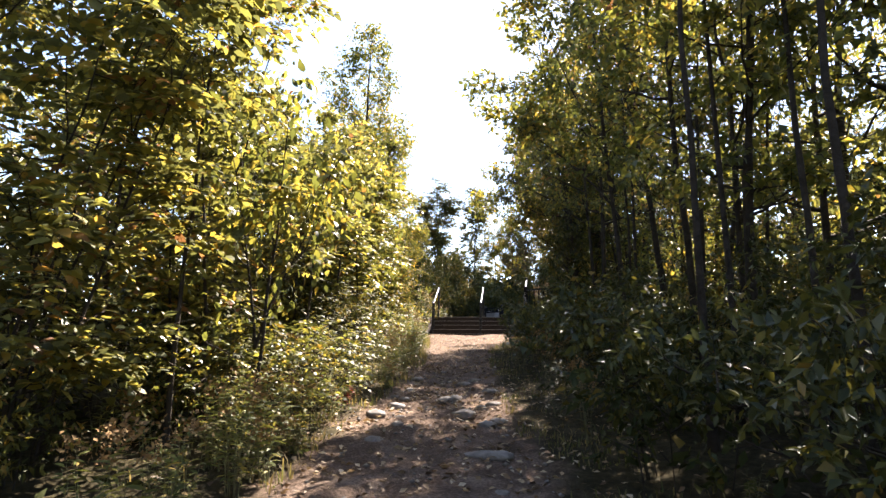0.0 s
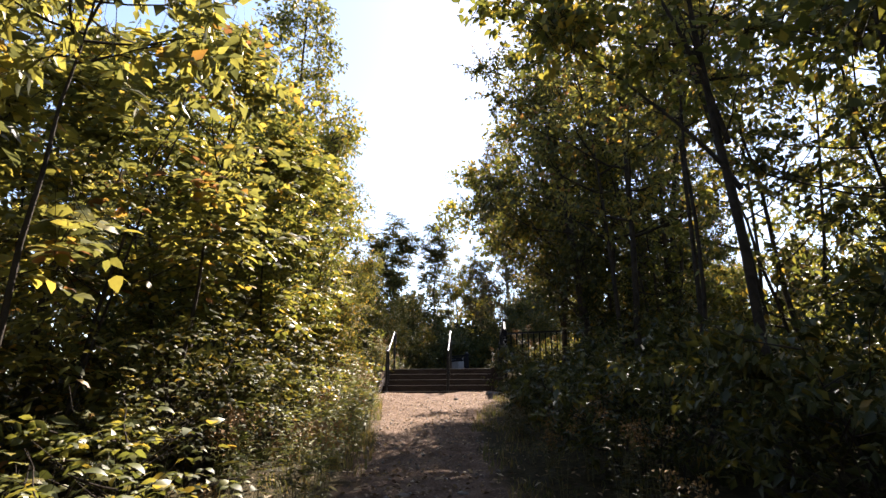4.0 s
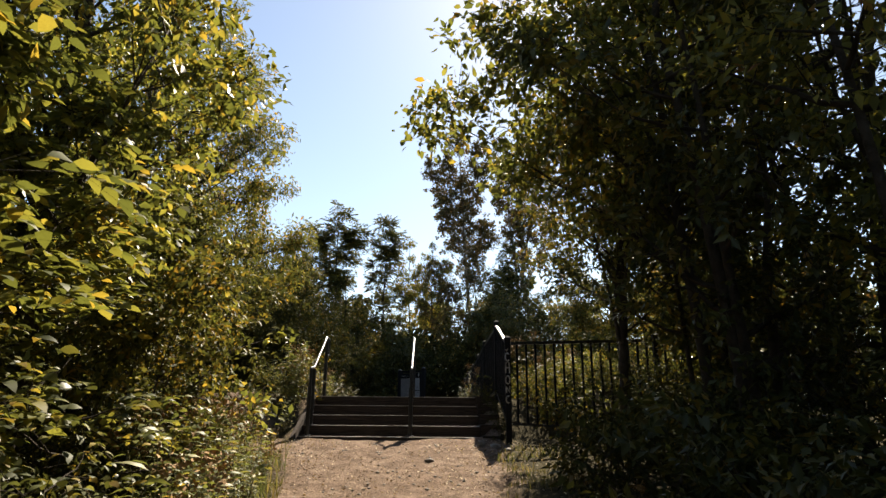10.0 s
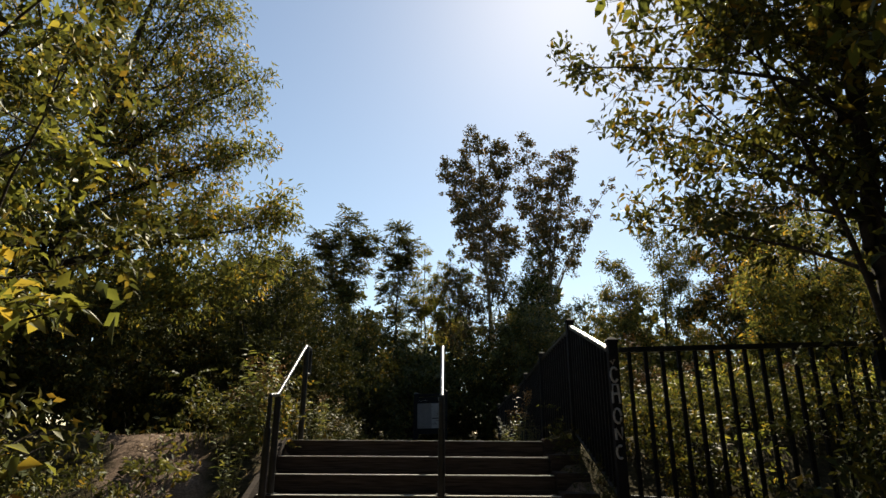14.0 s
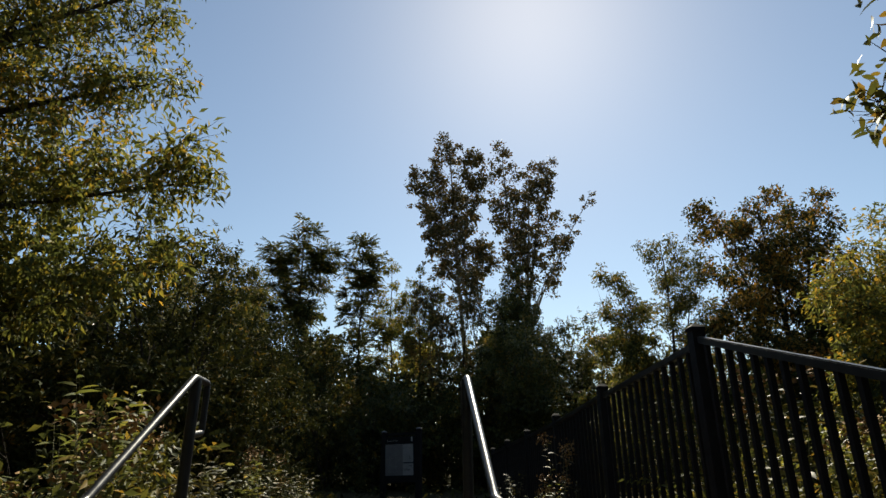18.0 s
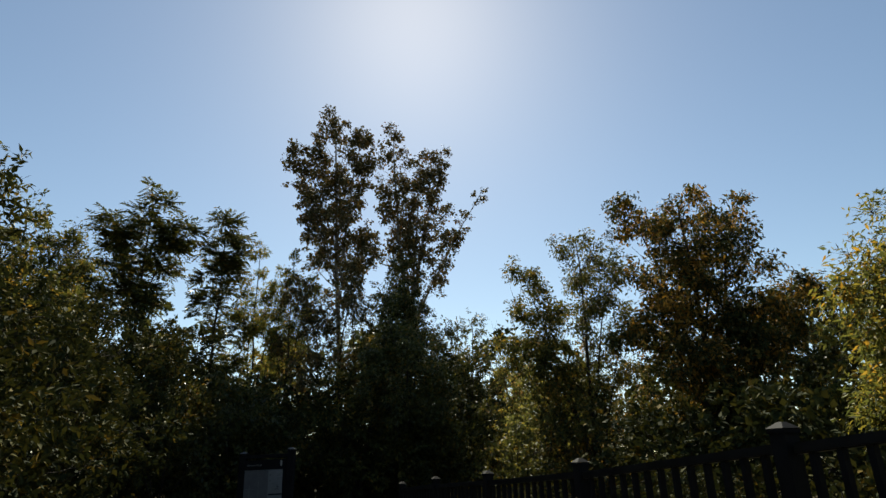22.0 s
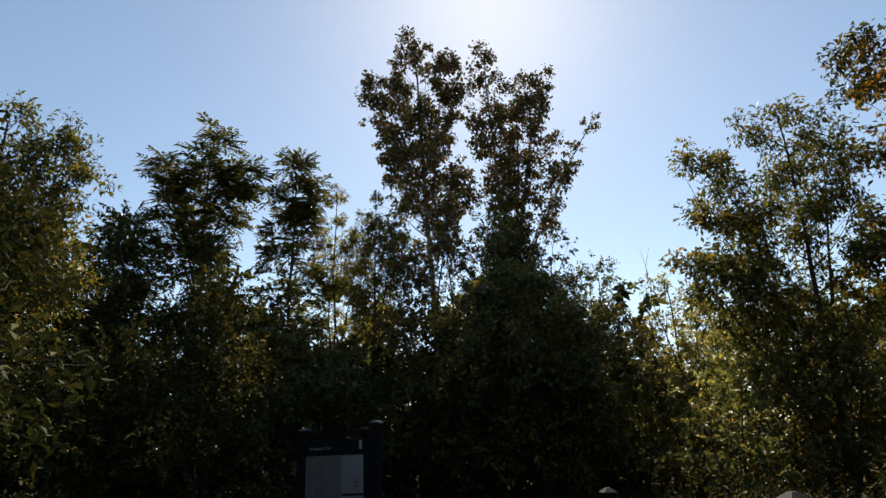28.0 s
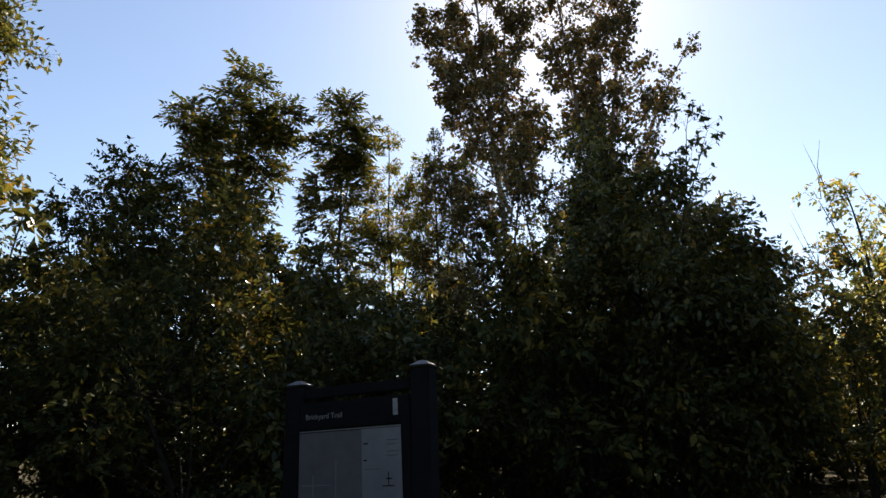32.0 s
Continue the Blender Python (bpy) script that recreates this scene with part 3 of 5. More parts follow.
def plant(name, x, y, meshes, label, category, group="", turn=0.0, scale=1.0):
    e = thing(name, (x, y, float(ground_z(x, y))), label, category, group, "", turn)
    e.scale = (scale, scale, scale)
    for n2, m in zip(("trunk", "crown") if category == "tree" else ("wood", "foliage"), meshes):
        o = new(n2, m)
        o.parent = e
    return e


# ---- ground ----
def build_ground():
    xs = np.concatenate([-np.geomspace(900, 6, 26), np.arange(-5.8, 5.81, 0.16), np.geomspace(6, 900, 26)])
    ys = np.concatenate([-np.geomspace(900, 26, 18), np.arange(-25.6, 18.01, 0.2), np.geomspace(18.4, 900, 26)])
    gx, gy = np.meshgrid(xs, ys)
    z = ground_z(gx, gy)
    near = np.hypot(gx, gy) < 30
    rng = np.random.default_rng(3)
    z = z + near * rng.normal(size=z.shape) * 0.012
    ruts = np.sin(gx * 5.3 + 1.7 * np.sin(gy * 2.3)) * np.sin(gy * 3.7 + 1.3 * np.sin(gx * 3.1)) + 0.7 * np.sin(gx * 11.0 + gy * 4.0) * np.sin(gy * 9.0 - gx * 3.0)
    z = z + near * (gy < -0.9) * 0.022 * ruts * np.where(gy < -11, 1.0, 0.5)
    inside = (gy > -0.36) & (gy < 1.0) & (gx > -1.95) & (gx < 1.3)
    z = np.where(inside, -0.12 + np.clip(gy + 0.36, 0, 1.4) * 0.42, z)
    v = np.stack([gx, gy, z], -1).reshape(-1, 3)
    r, c = gx.shape
    i, j = np.meshgrid(np.arange(r - 1), np.arange(c - 1), indexing="ij")
    f = np.stack([i * c + j, i * c + j + 1, (i + 1) * c + j + 1, (i + 1) * c + j], -1).reshape(-1, 4)
    mesh = arrays_mesh("ground", v, f, True)
    tc, th = trail_line(gy)
    m = np.clip(0.5 - (np.abs(gx - tc) - th) / 0.9, 0, 1) * np.clip((2.2 - gy) / 0.8, 0, 1) * (gy > -40)
    m = np.maximum(m, np.clip(0.7 - (np.abs(gx - side_trail(gy)) - 0.35) / 0.6, 0, 1) * (gy > -2.0) * (gy < 4.5))
    at = mesh.attributes.new("trail", "FLOAT", "POINT")
    at.data.foreach_set("value", m.astype(np.float32).ravel())
    ob = link_mesh("ground", mesh, GROUND)
    tagged(ob, "trodden tan dirt trail between leaf-littered verges", "ground", "", "structure")


build_ground()


# ---- stairs ----
RISERS = [(-0.42, 0.01), (-0.05, 0.18), (0.32, 0.35), (0.68, 0.52), (1.05, 0.69)]


def build_stairs():
    st = thing("stairs", (0, 0, 0), "short flight of weathered timber steps with gravel treads", "stairs", "", "structure")
    for k, (y, z) in enumerate(RISERS):
        bm = bmesh.new()
        box(bm, -1.86, -0.02 + 0.0, y, y + 0.09, z - 0.175, z, 0.008)
        box(bm, -0.012, 1.22, y + 0.003, y + 0.092, z - 0.175, z - 0.003, 0.008)
        part("timber", bm, TIMBER, st, "dark weathered timber edge")
        # thin pale strip added as the bright sunlit edge of the step
        bm = bmesh.new()
        box(bm, -1.845, 1.205, y + 0.004, y + 0.05, z + 0.001, z + 0.009, 0.003)
        part("lit_edge", bm, LIT_EDGE, st, "pale strip painted as the sunlit step edge")
        back = RISERS[k + 1][0] if k < 4 else y + 0.3
        bm = bmesh.new()
        box(bm, -1.85, 1.21, y + 0.094, back - 0.002, z - 0.13, z - 0.012, 0.006)
        part("tread", bm, GRAVEL, st, "pale compacted gravel tread")
    # Blocks added to keep the gap between steps and fence as dark as shade.
    for k, (y, z) in enumerate(RISERS):
        bm = bmesh.new()
        box(bm, 1.226, 1.585, y - 0.03, (RISERS[k + 1][0] - 0.032 if k < 4 else 1.3), -0.25, z + 0.035, 0.01)
        part("dark_fill_block", bm, TIMBER, st, "dark timber block added beside the steps in place of shade")
    for x0, wide in ((-1.93, 0.06),):
        bm = bmesh.new()
        g = [bm.verts.new(p) for x in (x0, x0 + wide) for p in ((x, -0.5, -0.25), (x, 1.3, -0.25), (x, 1.3, 0.72), (x, 1.05, 0.72), (x, -0.6, 0.0))]
        bm.faces.new(g[:5][::-1])
        bm.faces.new(g[5:])
        for q in range(5):
            bm.faces.new((g[q], g[(q + 1) % 5], g[5 + (q + 1) % 5], g[5 + q]))
        bmesh.ops.recalc_face_normals(bm, faces=bm.faces)
        part("stringer", bm, TIMBER, st, "sloping timber side board")


build_stairs()


# ---- handrails ----
def rounded(points, r=0.07, steps=5):
    """Bends a line of points at its corners."""
    p = [Vector(q) for q in points]
    out = [p[0]]
    for a, b, c in zip(p, p[1:], p[2:]):
        u, w = (a - b), (c - b)
        k = min(r, u.length * 0.45, w.length * 0.45)
        s, e = b + u.normalized() * k, b + w.normalized() * k
        for i in range(steps + 1):
            t = i / steps
            out.append(s * (1 - t) ** 2 + b * 2 * t * (1 - t) + e * t * t)
    return np.array([tuple(q) for q in out + [p[-1]]])


def pipe(name, points, radius, mat, parent, label="", sides=14, bend=0.07):
    line = rounded(points, bend) if len(points) > 2 else np.array(points, float)
    v, f = tube_arrays(line, np.full(len(line), radius), sides)
    mesh = arrays_mesh(name, v, f, True)
    ob = link_mesh(name, mesh, mat, parent, label)
    return ob


def build_handrail(x):
    h = thing("handrail", (x, 0, 0), "black steel pipe handrail rising beside timber steps", "handrail", "stair handrails")
    pipe("rail", [(0, -0.26, 0.82), (0, -0.26, 1.14), (0, 0.0, 1.16), (0, 1.11, 1.826), (0, 1.37, 1.82), (0, 1.37, 1.5), (0, 1.18, 1.48)], 0.022, STEEL, h, "glossy black handrail pipe", 14, 0.03)
    pipe("post", [(0, -0.26, -0.15), (0, -0.26, 0.82)], 0.035, STEEL, h)
    pipe("post", [(0, 0.02, -0.1), (0, 0.02, 1.14)], 0.035, STEEL, h)
    pipe("post", [(0, 1.15, 0.4), (0, 1.15, 1.82)], 0.034, STEEL, h)
    for y, z in ((-0.26, 0.03), (0.02, 0.19), (1.15, 0.655)):
        bm = bmesh.new()
        bmesh.ops.create_cone(bm, cap_ends=True, segments=16, radius1=0.07, radius2=0.062, depth=0.016)
        bmesh.ops.translate(bm, vec=(0, y, z), verts=bm.verts)
        part("flange", bm, STEEL, h)


build_handrail(-1.72)
build_handrail(0.01)


# ---- fences ----
def post_mesh():
    bm = bmesh.new()
    box(bm, -0.044, 0.044, -0.044, 0.044, 0, 1, 0.0)
    mesh = bpy.data.meshes.new("post")
    bm.to_mesh(mesh)
    bm.free()
    mesh.materials.append(SATIN)
    bm = bmesh.new()
    bmesh.ops.create_cone(bm, cap_ends=True, segments=4, radius1=0.075, radius2=0.02, depth=0.03)
    bmesh.ops.rotate(bm, cent=(0, 0, 0), matrix=Matrix.Rotation(radians(45), 3, "Z"), verts=bm.verts)
    bmesh.ops.translate(bm, vec=(0, 0, 0.03), verts=bm.verts)
    box(bm, -0.053, 0.053, -0.053, 0.053, -0.01, 0.012, 0.004)
    cap = bpy.data.meshes.new("cap")
    bm.to_mesh(cap)
    bm.free()
    cap.materials.append(PANEL)
    bm = bmesh.new()
    box(bm, -0.016, 0.016, -0.016, 0.016, 0, 1)
    pk = bpy.data.meshes.new("picket")
    bm.to_mesh(pk)
    bm.free()
    pk.materials.append(SATIN)
    return mesh, cap, pk


POST, CAP, PICKET = post_mesh()


def upright(name, mesh, parent, x, y, z0, z1):
    o = new(name, mesh)
    o.matrix_basis = Matrix.LocRotScale((x, y, z0), None, (1, 1, z1 - z0))
    o.parent = parent
    return o


def fence_post(parent, x, y, z0, z1):
    o = new("post", POST)
    o.parent = parent
    o.matrix_basis = Matrix.LocRotScale((x, y, z0), None, (1, 1, z1 - z0))
    c = new("cap", CAP)
    c.parent = o
    c.matrix_basis = Matrix.LocRotScale((0, 0, 1), None, (1, 1, 1 / (z1 - z0)))
    return o


def sloped_bar(name, a, b, w, h, parent):
    """A square bar from a to b with upright ends."""
    bm = bmesh.new()
    a, b = Vector(a), Vector(b)
    side = (b - a).cross(Vector((0, 0, 1))).normalized() * w / 2
    vs = [bm.verts.new(p + s + Vector((0, 0, z))) for p in (a, b) for s, z in ((side, -h / 2), (-side, -h / 2), (-side, h / 2), (side, h / 2))]
    bm.faces.new(vs[:4])
    bm.faces.new(vs[4:][::-1])
    for q in range(4):
        bm.faces.new((vs[q], vs[4 + q], vs[4 + (q + 1) % 4], vs[(q + 1) % 4]))
    bmesh.ops.recalc_face_normals(bm, faces=bm.faces)
    bmesh.ops.bevel(bm, geom=bm.edges[:], offset=0.006, segments=2, affect="EDGES")
    return part(name, bm, STEEL, parent)


def build_fence(label, bays, spacing, tall, first=True):
    """bays: posts as (x, y, foot, top of rail); rails and pickets between each two."""
    f = thing("fence", (0, 0, 0), label, "fence", "black picket fences")
    for x, y, z0, z1 in bays[0 if first else 1:]:
        fence_post(f, x, y, z0 - 0.2, z1 + 0.05)
    deep = tall if isinstance(tall, tuple) else (tall,) * len(bays)
    for (xa, ya, fa, ta), (xb, yb, fb, tb), la, lb in zip(bays, bays[1:], deep, deep[1:]):
        a, b = Vector((xa, ya, 0)), Vector((xb, yb, 0))
        d = (b - a).normalized() * 0.055
        a2, b2 = a + d, b - d
        sloped_bar("top_rail", (a2.x, a2.y, ta - 0.03), (b2.x, b2.y, tb - 0.03), 0.05, 0.05, f)
        sloped_bar("bottom_rail", (a2.x, a2.y, ta - la), (b2.x, b2.y, tb - lb), 0.04, 0.04, f)
        n = max(2, round((b - a).length / spacing))
        for i in range(1, n):
            k = i / n
            p = a.lerp(b, k)
            t = ta + (tb - ta) * k
            upright("picket", PICKET, f, p.x, p.y, t - la - (lb - la) * k + 0.01, t - 0.045)
    return f


STAIR_FENCE = build_fence("black steel picket fence climbing beside the steps, spray-painted post", [(1.62, -0.76, 0.0, 1.57), (1.66, 1.25, 0.64, 2.13)], 0.135, 1.34)
build_fence("black steel picket fence along the upper trail", [(1.66, 1.25, 0.62, 2.1), (1.6, 3.22, 0.56, 1.955), (1.6, 5.2, 0.5, 1.815), (1.6, 7.2, 0.45, 1.715), (1.6, 9.2, 0.4, 1.63), (1.6, 11.2, 0.35, 1.52)], 0.14, 1.27, False)
build_fence("black steel picket fence at the foot of the steps", [(1.62, -0.76, 0.0, 1.57), (4.1, -0.8, 0.05, 1.64), (6.4, -0.84, 0.1, 1.67)], 0.155, (1.32, 1.5, 1.5), False)


# ---- trail sign ----
def build_sign():
    a, b = Vector((-1.03, 16.2, 0)), Vector((0.02, 15.72, 0))
    mid = (a + b) / 2
    turn = math.degrees(math.atan2(b.y - a.y, b.x - a.x))
    w = (b - a).length
    g = float(ground_z(mid.x, mid.y))
    s = thing("trail_sign", (mid.x, mid.y, 0), "black trail sign on two posts with a faded map", "sign", "", "", turn)
    for x, top in ((-w / 2, 2.17), (w / 2, 2.25)):
        bm = bmesh.new()
        box(bm, x - 0.078, x + 0.078, -0.078, 0.078, g - 0.3, top, 0.008)
        p = part("post", bm, PANEL, s)
        bm = bmesh.new()
        box(bm, x - 0.088, x + 0.088, -0.088, 0.088, top + 0.002, top + 0.02, 0.006)
        roof = bmesh.ops.create_cone(bm, cap_ends=True, segments=4, radius1=0.115, radius2=0.035, depth=0.036)
        bmesh.ops.rotate(bm, cent=(0, 0, 0), matrix=Matrix.Rotation(radians(45), 3, "Z"), verts=roof["verts"])
        bmesh.ops.translate(bm, vec=(x, 0, top + 0.038), verts=roof["verts"])
        part("cap", bm, STEEL, p)
    tilt = Matrix.Translation((0, 0, 1.82)) @ Matrix.Rotation(radians(-1.5), 4, "Y") @ Matrix.Translation((0, 0, -1.82))

    def slab(name, x0, x1, y0, y1, z0, z1, mat, label="", bevel=0.0):
        bm = bmesh.new()
        box(bm, x0, x1, y0, y1, z0, z1, bevel)
        o = part(name, bm, mat, s, label)
        o.matrix_basis = tilt
        return o

    slab("top_rail", -w / 2 + 0.08, w / 2 - 0.08, -0.045, 0.045, 2.085, 2.165, PANEL, "", 0.006)
    slab("board", -w / 2 + 0.083, w / 2 - 0.083, -0.085, -0.045, 0.75, 2.045, PANEL, "black sign board", 0.006)
    slab("map_sheet", -0.492, 0.083, -0.092, -0.0855, 0.95, 1.812, SHEET_BLUE, "faded bluish map print")
    slab("notice_sheet", 0.085, 0.42, -0.092, -0.0855, 0.95, 1.814, SHEET, "pale grey notice sheet")
    slab("frame_strip", -0.494, 0.425, -0.094, -0.0855, 1.818, 1.827, PALE_INK, "thin pale strip above the sheets", 0.002)
    slab("header_ledge", -0.49, 0.42, -0.105, -0.0855, 1.836, 1.872, PANEL, "", 0.006)
    slab("sticker", 0.36, 0.4, -0.089, -0.0855, 1.9, 2.02, CHALK, "small pale sticker")
    font = bpy.data.curves.new("lettering", "FONT")
    font.body, font.size, font.extrude = "Brickyard Trail", 0.058, 0.001
    font.materials.append(PALE_INK)
    o = new("lettering", font)
    o.parent = s
    o.matrix_basis = tilt @ pose(-0.44, -0.0875, 1.915, 90, 0, 0)
    # unreadable lines of print and a dark bar on the sheets
    for x0, x1, z, h in ((0.1, 0.14, 1.7, 0.01), (0.3, 0.4, 1.72, 0.006), (0.3, 0.38, 1.69, 0.006), (0.3, 0.4, 1.64, 0.006), (0.3, 0.39, 1.61, 0.006), (0.1, 0.13, 1.58, 0.01), (0.1, 0.24, 1.52, 0.006), (0.29, 0.34, 1.45, 0.008), (0.26, 0.36, 1.4, 0.008), (0.1, 0.42, 1.28, 0.03), (0.28, 0.38, 1.2, 0.016), (0.1, 0.3, 1.12, 0.008), (0.1, 0.32, 1.09, 0.008)):
        slab("print_line", x0, x1, -0.0935, -0.0922, z, z + h, PANEL if h > 0.007 else SHEET_BLUE)
    slab("print_line", 0.308, 0.314, -0.0935, -0.0922, 1.41, 1.5, PANEL)
    for x0, x1, z0, z1 in ((-0.46, -0.2, 1.42, 1.425), (-0.3, -0.1, 1.2, 1.205), (-0.42, -0.05, 1.05, 1.055), (-0.15, -0.145, 1.1, 1.6), (-0.36, -0.355, 1.0, 1.5)):
        slab("map_line", x0, x1, -0.0935, -0.0922, z0, z1, SHEET)
    return s


build_sign()


# ---- trees and shrubs beside the lower trail ----
def grow(sort, x, y, seed, height, radius, base, mat, label, group, **more):
    if sort == "tree":
        more["leaves"], more["leaf"] = int(more["leaves"] * 0.78), more.get("leaf", 0.09) * 1.08
    plant(sort, x, y, plant_meshes(sort, seed, height, radius, base, mat, **more), label, sort, group)


def grow_lobed(sort, x, y, seed, height, radius, base, mat, label, group, **more):
    more["leaves"], more["leaf"] = int(more["leaves"] * 0.8), more["leaf"] * 1.06
    plant(sort, x, y, lobed_meshes(sort, seed, height, radius, base, mat, **more), label, sort, group)


def grow_branchy(x, y, seed, mat, label, group, boughs, sort="tree", **more):
    """Boughs are given in the place's own metres and heights; the tree's foot is at x, y."""
    g = float(ground_z(x, y))
    local = [((a[0] - x, a[1] - y, a[2] - g), (b[0] - x, b[1] - y, b[2] - g), *rest) for a, b, *rest in boughs]
    plant(sort, x, y, branch_meshes(sort, seed, local, mat, **more), label, sort, group)


GOLD = "leafy shrub turning yellow beside the dirt trail"
YOUNG = "young broadleaf tree with yellow-green autumn leaves"
SHADE = "shaded broadleaf tree with dark leaves and thin trunk"
UNDER = "dense green shrub with deep shade put into its leaf colour"

# left verge, sunlit
for k, (x, y, h, r) in enumerate([(-1.75, -17.9, 4.3, 1.4), (-1.75, -15.7, 4.6, 1.1), (-1.95, -13.3, 4.5, 1.25), (-2.1, -11.0, 4.7, 1.3), (-2.35, -9.0, 4.4, 1.25), (-2.5, -7.2, 3.9, 1.2)]):
    grow("shrub", x, y, 100 + k, h, r, 0.3, LEAF_GOLD if k < 3 else LEAF_GREEN, GOLD, "yellowing shrubs", leaves=10500, leaf=0.1, narrow=0.52, stems=6, trunk=0.022, limbs=60, clump=0.26, spread=0.75, spray=0.26, pairs=4, fine=True, twigs=0.0025)
for k, (x, y, h, r) in enumerate([(-3.5, -16.8, 6.2, 1.6), (-4.3, -13.0, 5.7, 1.3), (-4.3, -10.2, 6.0, 1.3), (-4.6, -7.2, 6.2, 1.5), (-6.0, -15.5, 6.2, 1.8), (-6.4, -11.0, 6.6, 1.8), (-6.6, -6.0, 7.2, 1.8)]):
    grow("tree", x, y, 120 + k, h, r, 0.8, LEAF_GOLD, YOUNG, "young trees", leaves=5500, leaf=0.1, trunk=0.05, limbs=34, stems=2, clump=0.34, twigs=0.0025)
grow_branchy(-2.75, -6.1, 140, LEAF_GREEN, "slender young tree with light green leaves", "young trees", [
    ((-2.75, -6.1, -0.6), (-2.6, -5.9, 8.4), 0.15, 1.75, 54, 0.085), ((-2.75, -6.1, 1.2), (-1.9, -5.2, 5.6), 0.3, 0.75, 12, 0.035), ((-2.75, -6.1, 0.8), (-3.5, -6.3, 5.0), 0.3, 0.8, 12, 0.035)],
    leaves=19000, leaf=0.105, narrow=0.5, puff=0.36, kind="cone", rise=0.9)
for k, (x, y, h, r) in enumerate([(-2.75, -3.7, 3.8, 0.9), (-4.1, -2.3, 2.8, 1.0), (-2.5, -5.4, 2.6, 0.9)]):
    grow("shrub", x, y, 150 + k, h, r, 0.2, LEAF_OLIVE, GOLD, "yellowing shrubs", leaves=11000, leaf=0.065, stems=6, trunk=0.018, limbs=46, clump=0.24, spread=0.7)
grow("tree", -3.5, -2.7, 160, 7.6, 1.7, 1.2, LEAF_GREEN, YOUNG, "young trees", leaves=9500, leaf=0.1, trunk=0.06, limbs=34, stems=2, twigs=0.0025)
grow("tree", -5.4, -1.5, 161, 7.0, 1.9, 0.8, LEAF_GREEN, YOUNG, "young trees", leaves=7500, leaf=0.1, trunk=0.06, limbs=34, stems=2)

# right verge: open stems first, then a dense clump before the fence, its leaf colours darkened for shade
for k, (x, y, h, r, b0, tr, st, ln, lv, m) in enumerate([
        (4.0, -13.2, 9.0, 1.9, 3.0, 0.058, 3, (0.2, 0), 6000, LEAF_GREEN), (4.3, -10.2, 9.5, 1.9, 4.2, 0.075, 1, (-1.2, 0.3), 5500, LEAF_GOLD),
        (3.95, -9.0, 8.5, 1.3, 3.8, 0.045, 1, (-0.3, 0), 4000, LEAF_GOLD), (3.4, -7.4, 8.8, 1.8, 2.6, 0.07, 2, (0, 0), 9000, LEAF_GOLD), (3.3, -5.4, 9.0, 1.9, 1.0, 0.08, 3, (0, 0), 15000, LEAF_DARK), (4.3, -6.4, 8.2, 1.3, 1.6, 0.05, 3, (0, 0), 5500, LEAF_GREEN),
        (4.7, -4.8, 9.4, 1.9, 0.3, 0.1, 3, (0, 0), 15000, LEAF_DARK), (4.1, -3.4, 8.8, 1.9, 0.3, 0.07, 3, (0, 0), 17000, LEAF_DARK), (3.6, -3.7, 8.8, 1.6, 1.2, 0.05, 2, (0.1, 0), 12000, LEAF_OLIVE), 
        (5.4, -2.2, 8.5, 2.0, 0.4, 0.1, 2, (0, 0), 12000, LEAF_SHADED), (3.9, -15.2, 8.6, 1.9, 1.6, 0.05, 3, (0.2, 0), 11000, LEAF_GREEN), (5.6, -16.2, 7.5, 1.8, 2.2, 0.08, 2, (0, 0), 9000, LEAF_GREEN), (5.2, -9.2, 6.4, 1.4, 0.8, 0.05, 3, (0, 0), 8000, LEAF_GREEN), (5.6, -10.9, 6.4, 1.5, 0.8, 0.05, 3, (0, 0), 8000, LEAF_DARK), (5.2, -14.2, 8.6, 1.9, 1.6, 0.08, 2, (0, 0), 6500, LEAF_GOLD), (4.6, -17.6, 8.0, 1.5, 2.0, 0.06, 2, (0, 0), 5500, LEAF_GREEN), (7.0, -7.8, 6.2, 1.7, 0.6, 0.06, 3, (0, 0), 6500, LEAF_GREEN), (7.2, -11.2, 6.2, 1.7, 0.6, 0.06, 3, (0, 0), 6500, LEAF_GREEN)]):
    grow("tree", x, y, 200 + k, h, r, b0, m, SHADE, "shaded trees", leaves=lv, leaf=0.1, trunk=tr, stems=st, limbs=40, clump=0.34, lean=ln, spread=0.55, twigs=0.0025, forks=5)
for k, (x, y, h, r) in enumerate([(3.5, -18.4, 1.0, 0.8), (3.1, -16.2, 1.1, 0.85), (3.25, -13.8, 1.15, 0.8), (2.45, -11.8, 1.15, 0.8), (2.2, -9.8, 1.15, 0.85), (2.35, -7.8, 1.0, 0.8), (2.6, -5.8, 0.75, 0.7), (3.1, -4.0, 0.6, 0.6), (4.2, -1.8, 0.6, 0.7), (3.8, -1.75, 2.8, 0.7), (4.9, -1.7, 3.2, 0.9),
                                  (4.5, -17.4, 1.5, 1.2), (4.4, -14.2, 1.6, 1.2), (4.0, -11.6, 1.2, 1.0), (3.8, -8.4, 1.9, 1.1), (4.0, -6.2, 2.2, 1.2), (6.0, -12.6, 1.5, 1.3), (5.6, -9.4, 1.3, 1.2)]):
    grow("shrub", x, y, 230 + k, h, r, 0.1, LEAF_DARK if y < -7 else LEAF_SHADED, UNDER, "shaded undergrowth", leaves=3900, leaf=0.074, narrow=0.46, stems=7, trunk=0.01, limbs=40, clump=0.2, spread=0.8)
